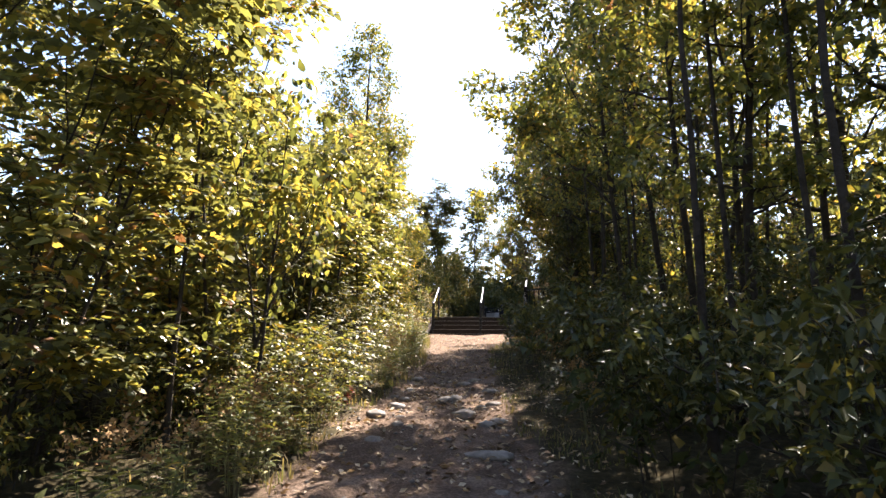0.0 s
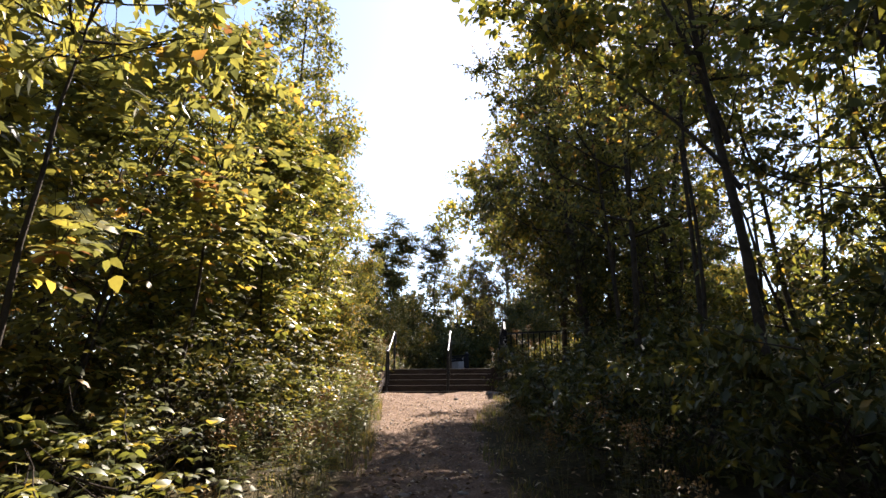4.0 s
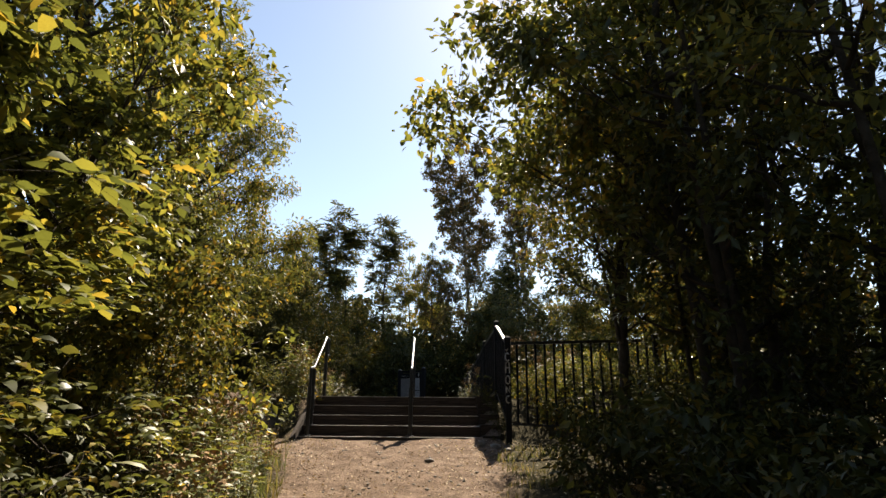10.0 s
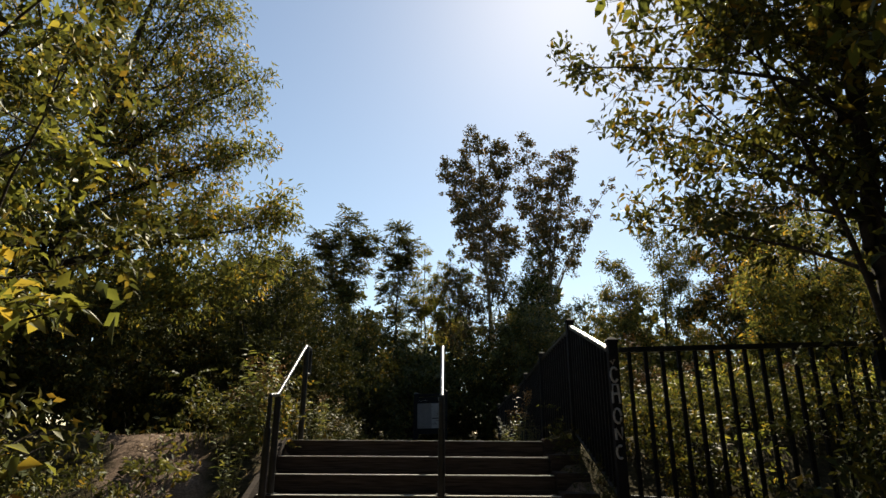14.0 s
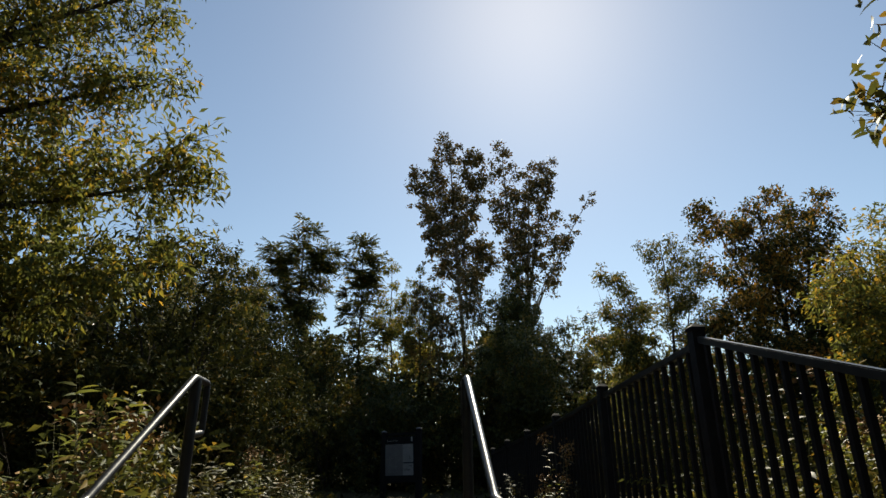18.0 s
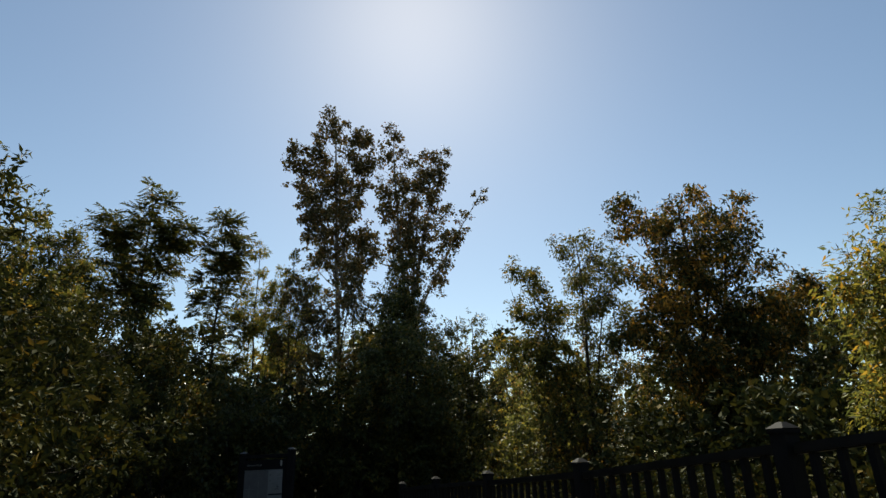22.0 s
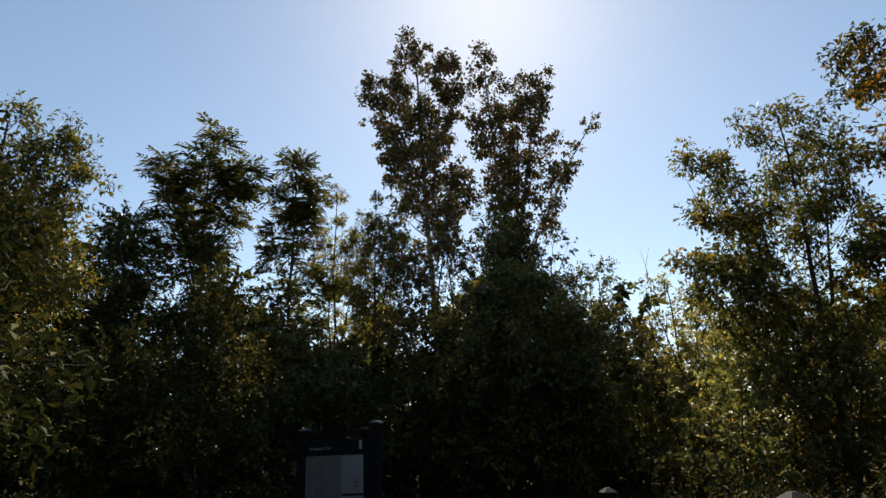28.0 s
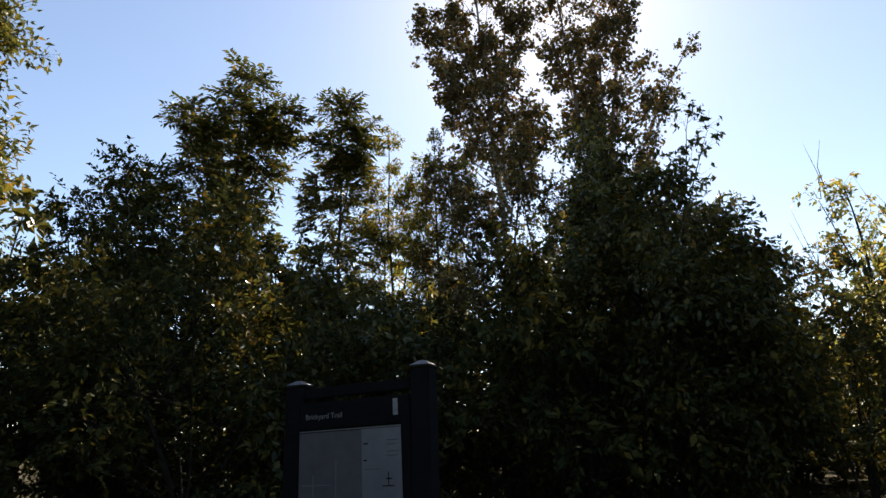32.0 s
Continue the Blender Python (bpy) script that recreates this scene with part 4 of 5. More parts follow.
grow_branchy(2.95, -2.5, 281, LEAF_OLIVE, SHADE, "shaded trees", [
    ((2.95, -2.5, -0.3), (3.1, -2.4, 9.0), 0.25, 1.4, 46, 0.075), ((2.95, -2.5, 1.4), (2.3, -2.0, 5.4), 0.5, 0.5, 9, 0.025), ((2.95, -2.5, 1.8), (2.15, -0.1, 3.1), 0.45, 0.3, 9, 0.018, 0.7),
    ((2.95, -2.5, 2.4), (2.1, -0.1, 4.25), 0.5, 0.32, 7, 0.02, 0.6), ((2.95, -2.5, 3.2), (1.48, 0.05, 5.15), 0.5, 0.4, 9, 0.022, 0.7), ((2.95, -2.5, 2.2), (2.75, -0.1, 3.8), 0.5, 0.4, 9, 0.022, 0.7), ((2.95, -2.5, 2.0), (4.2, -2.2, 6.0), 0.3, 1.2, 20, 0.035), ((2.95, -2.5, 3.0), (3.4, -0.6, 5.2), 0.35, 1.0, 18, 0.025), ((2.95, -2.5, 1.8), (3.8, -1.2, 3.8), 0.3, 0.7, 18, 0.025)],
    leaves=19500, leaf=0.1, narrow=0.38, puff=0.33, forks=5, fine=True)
grow_branchy(3.2, -4.6, 282, LEAF_GREEN, "shaded broadleaf tree with boughs over the trail", "shaded trees", [
    ((3.2, -4.6, -0.4), (2.6, -4.5, 7.6), 0.35, 1.3, 24, 0.07), ((3.2, -4.6, 1.6), (0.3, -4.2, 3.9), 0.4, 0.5, 12, 0.03), ((3.1, -4.6, 2.2), (0.8, -5.2, 4.4), 0.4, 0.55, 12, 0.03), ((3.0, -4.6, 2.8), (1.6, -4.4, 5.8), 0.4, 0.5, 10, 0.035), ((3.0, -4.6, 3.6), (1.9, -4.9, 7.2), 0.4, 0.5, 10, 0.03)],
    leaves=9000, leaf=0.105, narrow=0.5, puff=0.33, fine=True)
grow_branchy(3.2, -12.4, 283, LEAF_GREEN, "slim broadleaf tree with a bough over the trail", "shaded trees", [
    ((3.2, -12.4, -1.1), (2.6, -12.2, 7.2), 0.4, 1.1, 22, 0.045), ((3.15, -12.4, 1.4), (1.2, -12.3, 3.4), 0.45, 0.4, 8, 0.02), ((3.1, -12.4, 1.8), (1.7, -12.6, 5.0), 0.4, 0.6, 10, 0.022)],
    leaves=6500, leaf=0.1, narrow=0.5, puff=0.32, fine=True)
# thin saplings among them
for k, (x, y, h, ln) in enumerate([(3.0, -17.0, 7.4, (-0.4, 0)), (3.5, -16.0, 8.0, (0.3, 0.2)), (4.6, -16.6, 8.0, (0.4, 0)), (4.2, -17.4, 7.6, (0.1, 0)), (3.9, -16.6, 7.8, (-0.2, 0)), (3.6, -17.8, 7.6, (-0.3, 0.3)), (4.9, -13.0, 8.2, (0.5, 0)), (3.6, -9.9, 8.4, (0.5, 0)), (4.9, -8.6, 8.0, (0.2, 0))]):
    grow("tree", x, y, 260 + k, h, 1.1, 3.6, LEAF_GOLD if k % 2 else LEAF_GREEN, "thin sapling with sparse yellow-green leaves", "saplings", leaves=4600 if y < -15 else 2600, leaf=0.09, trunk=0.035, limbs=22, clump=0.3, lean=ln, twigs=0.0025)

# a sapling that hangs broad leaves beside the trail, and leafy sprays at its foot
grow_branchy(-0.4, -16.8, 285, LEAF_GREEN, "young sapling with broad drooping yellow-green leaves", "saplings", [
    ((-0.4, -16.8, -1.4), (-0.2, -16.8, 1.5), 0.35, 0.5, 16, 0.02), ((-0.4, -16.8, -0.6), (0.15, -16.6, 0.9), 0.4, 0.3, 7, 0.012), ((-0.4, -16.8, -0.6), (-0.5, -17.2, 1.2), 0.4, 0.35, 7, 0.012)],
    leaves=760, leaf=0.1, narrow=0.45, puff=0.22, forks=3, droop=1.3, fine=2)

# thin dark stems standing in front of the yellow shrubs
for k, (x, y, h, ln) in enumerate([(-0.85, -17.2, 4.6, (0.0, 0)), (-1.1, -16.3, 4.4, (-0.2, 0.1)), (-0.75, -14.9, 3.0, (0.1, 0)), (-1.5, -14.2, 4.0, (-0.1, 0)), (-1.35, -18.6, 4.6, (-0.25, 0)), (-1.25, -12.6, 3.9, (0.1, 0.1)), (-1.6, -10.0, 4.4, (0.1, 0)), (-1.75, -16.9, 5.0, (0.2, 0))]):
    grow("tree", x, y, 270 + k, h, 0.7, 2.3, LEAF_GOLD, "thin dark-stemmed sapling among yellow shrubs", "saplings", leaves=900, leaf=0.09, trunk=0.024, limbs=14, clump=0.24, lean=ln, twigs=0.0025)

# beside and behind the stairs
grow_branchy(-7.1, 3.4, 300, LEAF_WILLOW, "spreading tree with narrow yellow-green leaves", "trees by the steps", [
    ((-7.1, 3.4, 0.3), (-5.2, 2.8, 10.2), 0.45, 1.5, 34, 0.17), ((-6.6, 3.1, 3.4), (-2.8, 3.5, 4.4), 0.3, 0.65, 20, 0.06), ((-6.4, 3.0, 4.2), (-3.75, 4.0, 6.0), 0.3, 0.8, 24, 0.07), ((-6.1, 3.0, 5.0), (-3.9, 4.0, 7.7), 0.3, 0.8, 24, 0.07),
    ((-5.8, 2.9, 6.0), (-4.5, 2.6, 8.9), 0.3, 0.75, 18, 0.06), ((-6.6, 3.2, 4.0), (-6.6, 1.0, 8.4), 0.35, 1.2, 20, 0.06), ((-6.8, 3.3, 3.2), (-7.4, 4.6, 8.6), 0.35, 1.5, 22, 0.08), ((-6.7, 3.2, 3.2), (-4.8, 4.8, 5.2), 0.4, 0.9, 14, 0.05), ((-6.7, 3.2, 3.0), (-6.0, 1.4, 4.6), 0.4, 0.9, 14, 0.05), ((-6.7, 3.2, 2.6), (-3.1, 3.9, 3.5), 0.3, 0.65, 18, 0.05), ((-6.7, 3.2, 2.2), (-3.8, 3.3, 2.9), 0.35, 0.6, 14, 0.04)],
    leaves=42000, leaf=0.12, narrow=0.3, puff=0.36, droop=0.5, rise=0.5)
LOWTREE = "low broadleaf tree beside the upper trail"
for k, (x, y, h, r, m) in enumerate([(-3.9, 6.4, 4.3, 1.3, LEAF_SHADED), (-4.3, 10.6, 4.4, 1.5, LEAF_SHADED), (-5.6, 14.6, 5.2, 1.5, LEAF_SHADED), (-6.4, 9.6, 5.2, 1.8, LEAF_SHADED), (-5.2, 8.2, 4.6, 1.6, LEAF_SHADED), (-6.0, 11.8, 7.1, 1.5, LEAF_OLIVE)]):
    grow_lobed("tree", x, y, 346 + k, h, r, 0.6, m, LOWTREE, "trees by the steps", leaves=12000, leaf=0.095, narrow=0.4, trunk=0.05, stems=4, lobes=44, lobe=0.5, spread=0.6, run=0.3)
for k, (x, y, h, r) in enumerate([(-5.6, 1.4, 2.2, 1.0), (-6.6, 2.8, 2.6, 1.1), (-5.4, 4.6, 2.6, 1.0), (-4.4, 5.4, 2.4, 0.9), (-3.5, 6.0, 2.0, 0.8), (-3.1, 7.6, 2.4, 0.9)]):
    grow("shrub", x, y, 290 + k, h, r, 0.1, LEAF_SHADED, UNDER, "shaded undergrowth", leaves=6500, leaf=0.085, stems=7, trunk=0.012, limbs=44, clump=0.22, spread=0.8)
grow_branchy(8.2, 6.6, 303, LEAF_WILLOW, "spreading tree with narrow yellow-green leaves", "trees by the steps", [
    ((8.2, 6.6, 0.5), (8.6, 6.7, 5.5), 0.2, 1.1, 28, 0.09), ((8.2, 6.6, 0.9), (6.95, 6.5, 4.2), 0.3, 0.6, 20, 0.04), ((8.2, 6.6, 0.9), (6.9, 6.3, 2.9), 0.3, 0.6, 16, 0.03), ((8.2, 6.6, 0.9), (10.0, 6.4, 5.4), 0.3, 1.1, 18, 0.05), ((8.2, 6.6, 0.8), (7.8, 5.5, 3.8), 0.3, 0.8, 16, 0.03), ((8.2, 6.6, 1.5), (7.6, 6.6, 4.7), 0.35, 0.55, 14, 0.03)],
    leaves=20000, leaf=0.115, narrow=0.32, puff=0.36, droop=0.5)

grow("tree", 11.4, 9.0, 305, 4.9, 1.7, 0.6, LEAF_WILLOW, "spreading tree with narrow yellow-green leaves", "trees by the steps", leaves=8000, leaf=0.16, narrow=0.34, trunk=0.08, stems=3, limbs=40)

# the wood behind the sign
TALL = "tall cottonwood with open grey-brown crown"
grow_branchy(3.3, 32.4, 310, LEAF_RUST, TALL, "tall cottonwoods", [
    ((3.3, 32.4, 0.1), (2.4, 32.2, 21.5), 0.46, 2.1, 46, 0.2), ((3.2, 32.3, 11.0), (0.3, 32.6, 19.7), 0.3, 1.0, 22, 0.09), ((3.1, 32.3, 13.0), (3.9, 31.7, 20.7), 0.3, 0.8, 18, 0.08), ((3.2, 32.4, 10.0), (0.8, 31.8, 15.8), 0.35, 1.0, 16, 0.07), ((3.2, 32.4, 9.5), (4.6, 32.4, 14.5), 0.4, 0.8, 12, 0.05)],
    leaves=20000, leaf=0.165, narrow=0.8, puff=0.4, low=0.5, forks=6, bark=BARK_PALE, droop=0.6)
grow_branchy(7.2, 32.2, 321, LEAF_RUST, TALL, "tall cottonwoods", [
    ((7.2, 32.2, 0.1), (6.2, 31.6, 21.1), 0.48, 1.0, 32, 0.18), ((7.0, 32.2, 9.0), (9.1, 32.2, 20.2), 0.3, 1.25, 32, 0.12), ((7.0, 32.2, 9.5), (7.6, 32.8, 20.2), 0.35, 1.0, 22, 0.1), ((7.1, 32.2, 8.5), (11.8, 33.4, 18.6), 0.6, 0.5, 8, 0.09, 0.5), ((7.1, 32.2, 9.0), (9.6, 31.5, 14.6), 0.3, 0.9, 16, 0.07), ((7.0, 32.0, 9.5), (5.6, 31.6, 16.5), 0.3, 0.9, 16, 0.07)],
    leaves=15000, leaf=0.165, narrow=0.8, puff=0.4, low=0.5, forks=6, bark=BARK_PALE, droop=0.6)
FEATHER = "dark green tree with feathery compound leaves"
grow_branchy(-6.35, 29.3, 312, LEAF_DARK, FEATHER, "feathery trees", [
    ((-6.35, 29.3, 0.1), (-6.3, 29.2, 14.3), 0.2, 2.3, 34, 0.13), ((-6.35, 29.3, 7.0), (-8.0, 29.3, 12.9), 0.4, 0.6, 7, 0.06), ((-6.35, 29.3, 8.0), (-5.0, 29.0, 12.9), 0.45, 0.5, 6, 0.05)],
    leaves=17000, leaf=0.27, narrow=0.36, forks=3, rise=0.35, kind="cone", frond=0.72, low=0.8)
grow_branchy(-3.2, 30.7, 313, LEAF_DARK, FEATHER, "feathery trees", [((-3.2, 30.7, 0.1), (-3.15, 30.7, 13.8), 0.2, 1.6, 30, 0.11), ((-3.2, 30.7, 8.0), (-2.4, 30.6, 12.8), 0.5, 0.4, 4, 0.04)],
    leaves=11000, leaf=0.27, narrow=0.36, forks=3, rise=0.35, kind="cone", frond=0.68, low=0.8)
grow_branchy(-8.6, 28.0, 319, LEAF_DARK, FEATHER, "feathery trees", [((-8.6, 28.0, 0.1), (-8.6, 28.0, 9.6), 0.3, 0.7, 16, 0.09)], leaves=7000, leaf=0.25, narrow=0.34, forks=4, rise=0.7, frond=0.75)
for k, (x, y, h) in enumerate([(-1.2, 30.0, 12.4), (0.2, 29.4, 11.8)]):
    grow_branchy(x, y, 324 + k, LEAF_WILLOW, "thin tree with light narrow leaves", "wood edge trees", [((x, y, 0.1), (x, y, h), 0.25, 0.9, 24, 0.08), ((x, y, 3.0), (x + 0.9, y, h - 1.2), 0.4, 0.6, 12, 0.04), ((x, y, 3.0), (x - 0.8, y, h - 2.0), 0.4, 0.6, 12, 0.04)],
                 leaves=9000, leaf=0.15, narrow=0.35, puff=0.36, rise=0.8, kind="full")
grow_branchy(8.9, 17.2, 315, LEAF_OLIVE, "light green tree with sparse top twigs", "trees by the sign", [
    ((8.9, 17.2, 0.2), (9.0, 17.2, 8.9), 0.2, 1.2, 30, 0.09), ((8.9, 17.2, 1.0), (6.9, 17.0, 7.5), 0.4, 0.7, 14, 0.05), ((8.9, 17.2, 2.0), (10.1, 17.4, 8.4), 0.4, 0.8, 14, 0.05), ((8.9, 17.2, 1.0), (6.05, 16.9, 5.15), 0.45, 0.65, 14, 0.04), ((8.9, 17.2, 0.6), (9.6, 16.4, 5.4), 0.3, 1.0, 12, 0.04), ((8.9, 17.2, 1.6), (6.6, 16.9, 6.2), 0.4, 0.6, 14, 0.04)],
    leaves=27000, leaf=0.125, narrow=0.4, puff=0.36, rise=0.8, bare=16)
grow_branchy(12.3, 15.4, 316, LEAF_AMBER, "broad tree turning amber at the crown", "trees by the sign", [
    ((12.3, 15.4, 0.2), (11.7, 15.2, 9.8), 0.25, 1.6, 36, 0.16), ((12.2, 15.4, 2.0), (10.2, 15.6, 9.5), 0.35, 1.0, 20, 0.08), ((12.3, 15.4, 2.0), (13.4, 15.0, 9.5), 0.35, 1.3, 26, 0.1), ((12.3, 15.4, 2.4), (15.8, 15.0, 7.0), 0.4, 0.9, 18, 0.07), ((12.3, 15.4, 1.4), (10.0, 15.0, 6.0), 0.35, 1.0, 14, 0.06), ((12.3, 15.4, 1.4), (14.0, 14.4, 6.0), 0.35, 1.3, 18, 0.06)],
    leaves=38000, leaf=0.15, narrow=0.45, puff=0.45, rise=0.6)
grow_lobed("tree", 19.6, 18.0, 317, 8.4, 2.6, 0.6, LEAF_SHADED, "dense broadleaf tree at the edge of the wood", "wood edge trees", leaves=11000, leaf=0.15, trunk=0.12, lobes=40, lobe=0.7, stems=2)
grow_branchy(-7.6, 18.0, 318, LEAF_OLIVE, "broad green tree beside the upper trail", "trees by the sign", [
    ((-7.6, 18.0, 0.2), (-7.1, 17.8, 8.1), 0.25, 1.1, 28, 0.12), ((-7.6, 18.0, 1.0), (-8.8, 18.0, 8.2), 0.3, 1.1, 22, 0.09), ((-7.6, 18.0, 2.0), (-6.0, 17.8, 7.8), 0.4, 0.6, 14, 0.05), ((-7.6, 18.0, 1.8), (-5.5, 17.7, 6.9), 0.45, 0.5, 10, 0.05), ((-7.6, 18.0, 1.0), (-5.6, 17.5, 5.2), 0.4, 0.7, 12, 0.05), ((-7.6, 18.0, 1.0), (-8.0, 17.0, 5.6), 0.3, 1.1, 14, 0.05)],
    leaves=28000, leaf=0.125, narrow=0.38, puff=0.38, rise=0.7)
EDGE = "dense broadleaf tree at the edge of the wood"
for k, (x, y, h, r, m, lv) in enumerate([(2.0, 28.0, 11.2, 2.1, LEAF_RUST, 30000), (6.2, 28.0, 11.4, 2.5, LEAF_DARK, 34000), (9.0, 28.4, 8.8, 1.8, LEAF_DARK, 16000), (4.2, 27.2, 9.6, 1.8, LEAF_SHADED, 16000), (5.2, 23.8, 8.6, 2.4, LEAF_DARK, 17000), (7.4, 25.4, 6.6, 1.7, LEAF_SHADED, 8000), (-4.8, 21.5, 6.0, 2.2, LEAF_SHADED, 14000),
                                         (2.4, 21.0, 5.6, 2.0, LEAF_SHADED, 15000), (-1.6, 21.5, 4.5, 1.9, LEAF_DARK, 14000), (-7.6, 16.0, 5.6, 2.0, LEAF_SHADED, 14000), (12.2, 15.5, 6.2, 2.2, LEAF_SHADED, 12000), (-2.6, 27.4, 6.8, 1.6, LEAF_SHADED, 7000), (-6.6, 25.2, 8.6, 2.0, LEAF_SHADED, 14000), (-10.6, 23.6, 8.4, 2.2, LEAF_SHADED, 13000), (3.6, 29.6, 10.4, 1.6, LEAF_DARK, 8000), (-4.6, 27.0, 8.4, 1.9, LEAF_SHADED, 10000), (0.0, 26.6, 5.9, 1.5, LEAF_SHADED, 7000), (-8.4, 25.8, 8.2, 2.0, LEAF_SHADED, 14000)]):
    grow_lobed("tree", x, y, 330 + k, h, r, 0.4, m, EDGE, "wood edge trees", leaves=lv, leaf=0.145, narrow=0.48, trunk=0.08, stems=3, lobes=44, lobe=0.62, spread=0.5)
for k, (x, y, h, r, m, lv, br) in enumerate([(8.8, 21.6, 4.2, 1.2, LEAF_GOLD, 5500, 3), (10.8, 23.0, 5.6, 1.5, LEAF_GOLD, 7500, 6), (9.6, 24.6, 5.8, 1.2, LEAF_AMBER, 4500, 12), (7.0, 17.6, 3.0, 0.9, LEAF_GOLD, 2600, 0), (5.9, 19.6, 3.6, 0.9, LEAF_OLIVE, 4500, 3), (5.6, 15.8, 2.4, 0.8, LEAF_OLIVE, 2600, 0), (6.7, 16.6, 3.2, 0.9, LEAF_OLIVE, 3200, 2), (7.8, 16.2, 3.0, 0.9, LEAF_AMBER, 3200, 0), (8.6, 17.3, 3.8, 1.0, LEAF_AMBER, 3500, 2), (7.2, 19.6, 3.5, 0.9, LEAF_OLIVE, 5000, 4), (8.3, 19.9, 4.0, 1.0, LEAF_WILLOW, 5500, 5), (13.2, 22.6, 6.6, 1.7, LEAF_AMBER, 6000, 0)]):
    grow_lobed("tree", x, y, 360 + k, h, r, 0.5, m, YOUNG, "young trees", leaves=lv, leaf=0.1, trunk=0.035, stems=3, lobes=26, lobe=0.4, spread=0.6, run=0.3, bare=br, twigs=0.003)

grow_branchy(4.0, 19.8, 326, LEAF_DARK, "dark leafy tree with thin twigs above its crown", "trees by the sign", [
    ((4.0, 19.8, 0.2), (3.7, 19.7, 5.6), 0.12, 1.3, 34, 0.08), ((4.0, 19.8, 0.6), (4.8, 19.6, 4.4), 0.25, 0.6, 16, 0.05), ((4.0, 19.8, 0.6), (2.7, 19.9, 5.3), 0.25, 0.9, 18, 0.05), ((4.0, 19.8, 0.4), (5.0, 19.5, 2.8), 0.3, 0.6, 12, 0.04), ((4.0, 19.8, 4.2), (4.4, 19.5, 6.8), 0.5, 0.3, 4, 0.02, 0.3), ((4.0, 19.8, 4.2), (4.8, 19.7, 6.5), 0.5, 0.3, 4, 0.02, 0.3)],
    leaves=30000, leaf=0.11, narrow=0.48, puff=0.36, rise=0.5, kind="full")
grow_branchy(8.4, 21.6, 327, LEAF_GOLD, "half-bare young tree with thin dark branches", "young trees", [
    ((8.4, 21.6, 0.2), (8.2, 21.6, 6.2), 0.55, 0.5, 8, 0.07, 0.5), ((8.4, 21.6, 3.0), (7.4, 21.4, 6.0), 0.5, 0.4, 6, 0.03, 0.45), ((8.4, 21.6, 3.0), (9.6, 21.5, 5.6), 0.4, 0.5, 8, 0.03, 0.6)],
    leaves=1500, leaf=0.11, puff=0.32, bare=14, rise=0.9)

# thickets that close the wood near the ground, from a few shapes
# their leaves carry the shade of the wood as a darker colour
THICKET = [lobed_meshes("thicket", 380 + k, h, r, 0.3, m, leaves=2500, leaf=0.215, narrow=0.64, trunk=0.03, stems=6, lobes=36, lobe=0.6, spread=0.8, rough=True) for k, (h, r, m) in enumerate([(4.2, 2.1, LEAF_SHADED), (3.6, 2.1, LEAF_SHADED), (4.8, 2.2, LEAF_SHADED)])]
FINE_THICKET = [lobed_meshes("thicket", 390 + k, h, 2.1, 0.3, LEAF_SHADED, leaves=7000, leaf=0.115, narrow=0.5, trunk=0.03, stems=6, lobes=44, lobe=0.55, spread=0.8) for k, h in enumerate((4.2, 4.7))]
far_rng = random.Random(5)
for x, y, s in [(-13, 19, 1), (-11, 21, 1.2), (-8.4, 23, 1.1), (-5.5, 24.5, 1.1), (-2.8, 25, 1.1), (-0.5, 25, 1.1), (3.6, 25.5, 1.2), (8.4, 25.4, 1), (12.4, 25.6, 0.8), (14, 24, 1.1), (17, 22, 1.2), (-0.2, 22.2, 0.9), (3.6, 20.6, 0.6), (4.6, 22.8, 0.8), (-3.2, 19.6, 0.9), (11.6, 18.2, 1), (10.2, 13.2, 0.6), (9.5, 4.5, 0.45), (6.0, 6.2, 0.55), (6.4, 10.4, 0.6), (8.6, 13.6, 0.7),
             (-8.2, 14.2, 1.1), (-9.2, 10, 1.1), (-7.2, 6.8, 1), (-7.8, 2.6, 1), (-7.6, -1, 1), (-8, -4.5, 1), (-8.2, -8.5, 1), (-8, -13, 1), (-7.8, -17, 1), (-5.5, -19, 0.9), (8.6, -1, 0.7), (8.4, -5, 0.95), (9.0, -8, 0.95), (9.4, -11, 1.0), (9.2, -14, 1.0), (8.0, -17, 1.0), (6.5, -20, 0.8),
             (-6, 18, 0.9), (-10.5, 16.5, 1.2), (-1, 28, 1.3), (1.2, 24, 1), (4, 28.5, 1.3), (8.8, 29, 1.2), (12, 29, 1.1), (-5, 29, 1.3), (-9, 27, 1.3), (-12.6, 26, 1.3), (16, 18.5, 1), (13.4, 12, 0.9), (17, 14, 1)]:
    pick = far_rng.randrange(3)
    plant("shrub", x, y, FINE_THICKET[pick % 2] if 14 < y < 25 and abs(x - 1) < 10 else THICKET[pick], "dense thicket under the trees, leaf colour darkened for shade", "shrub", "thickets", far_rng.uniform(0, 360), s * far_rng.uniform(0.9, 1.1))

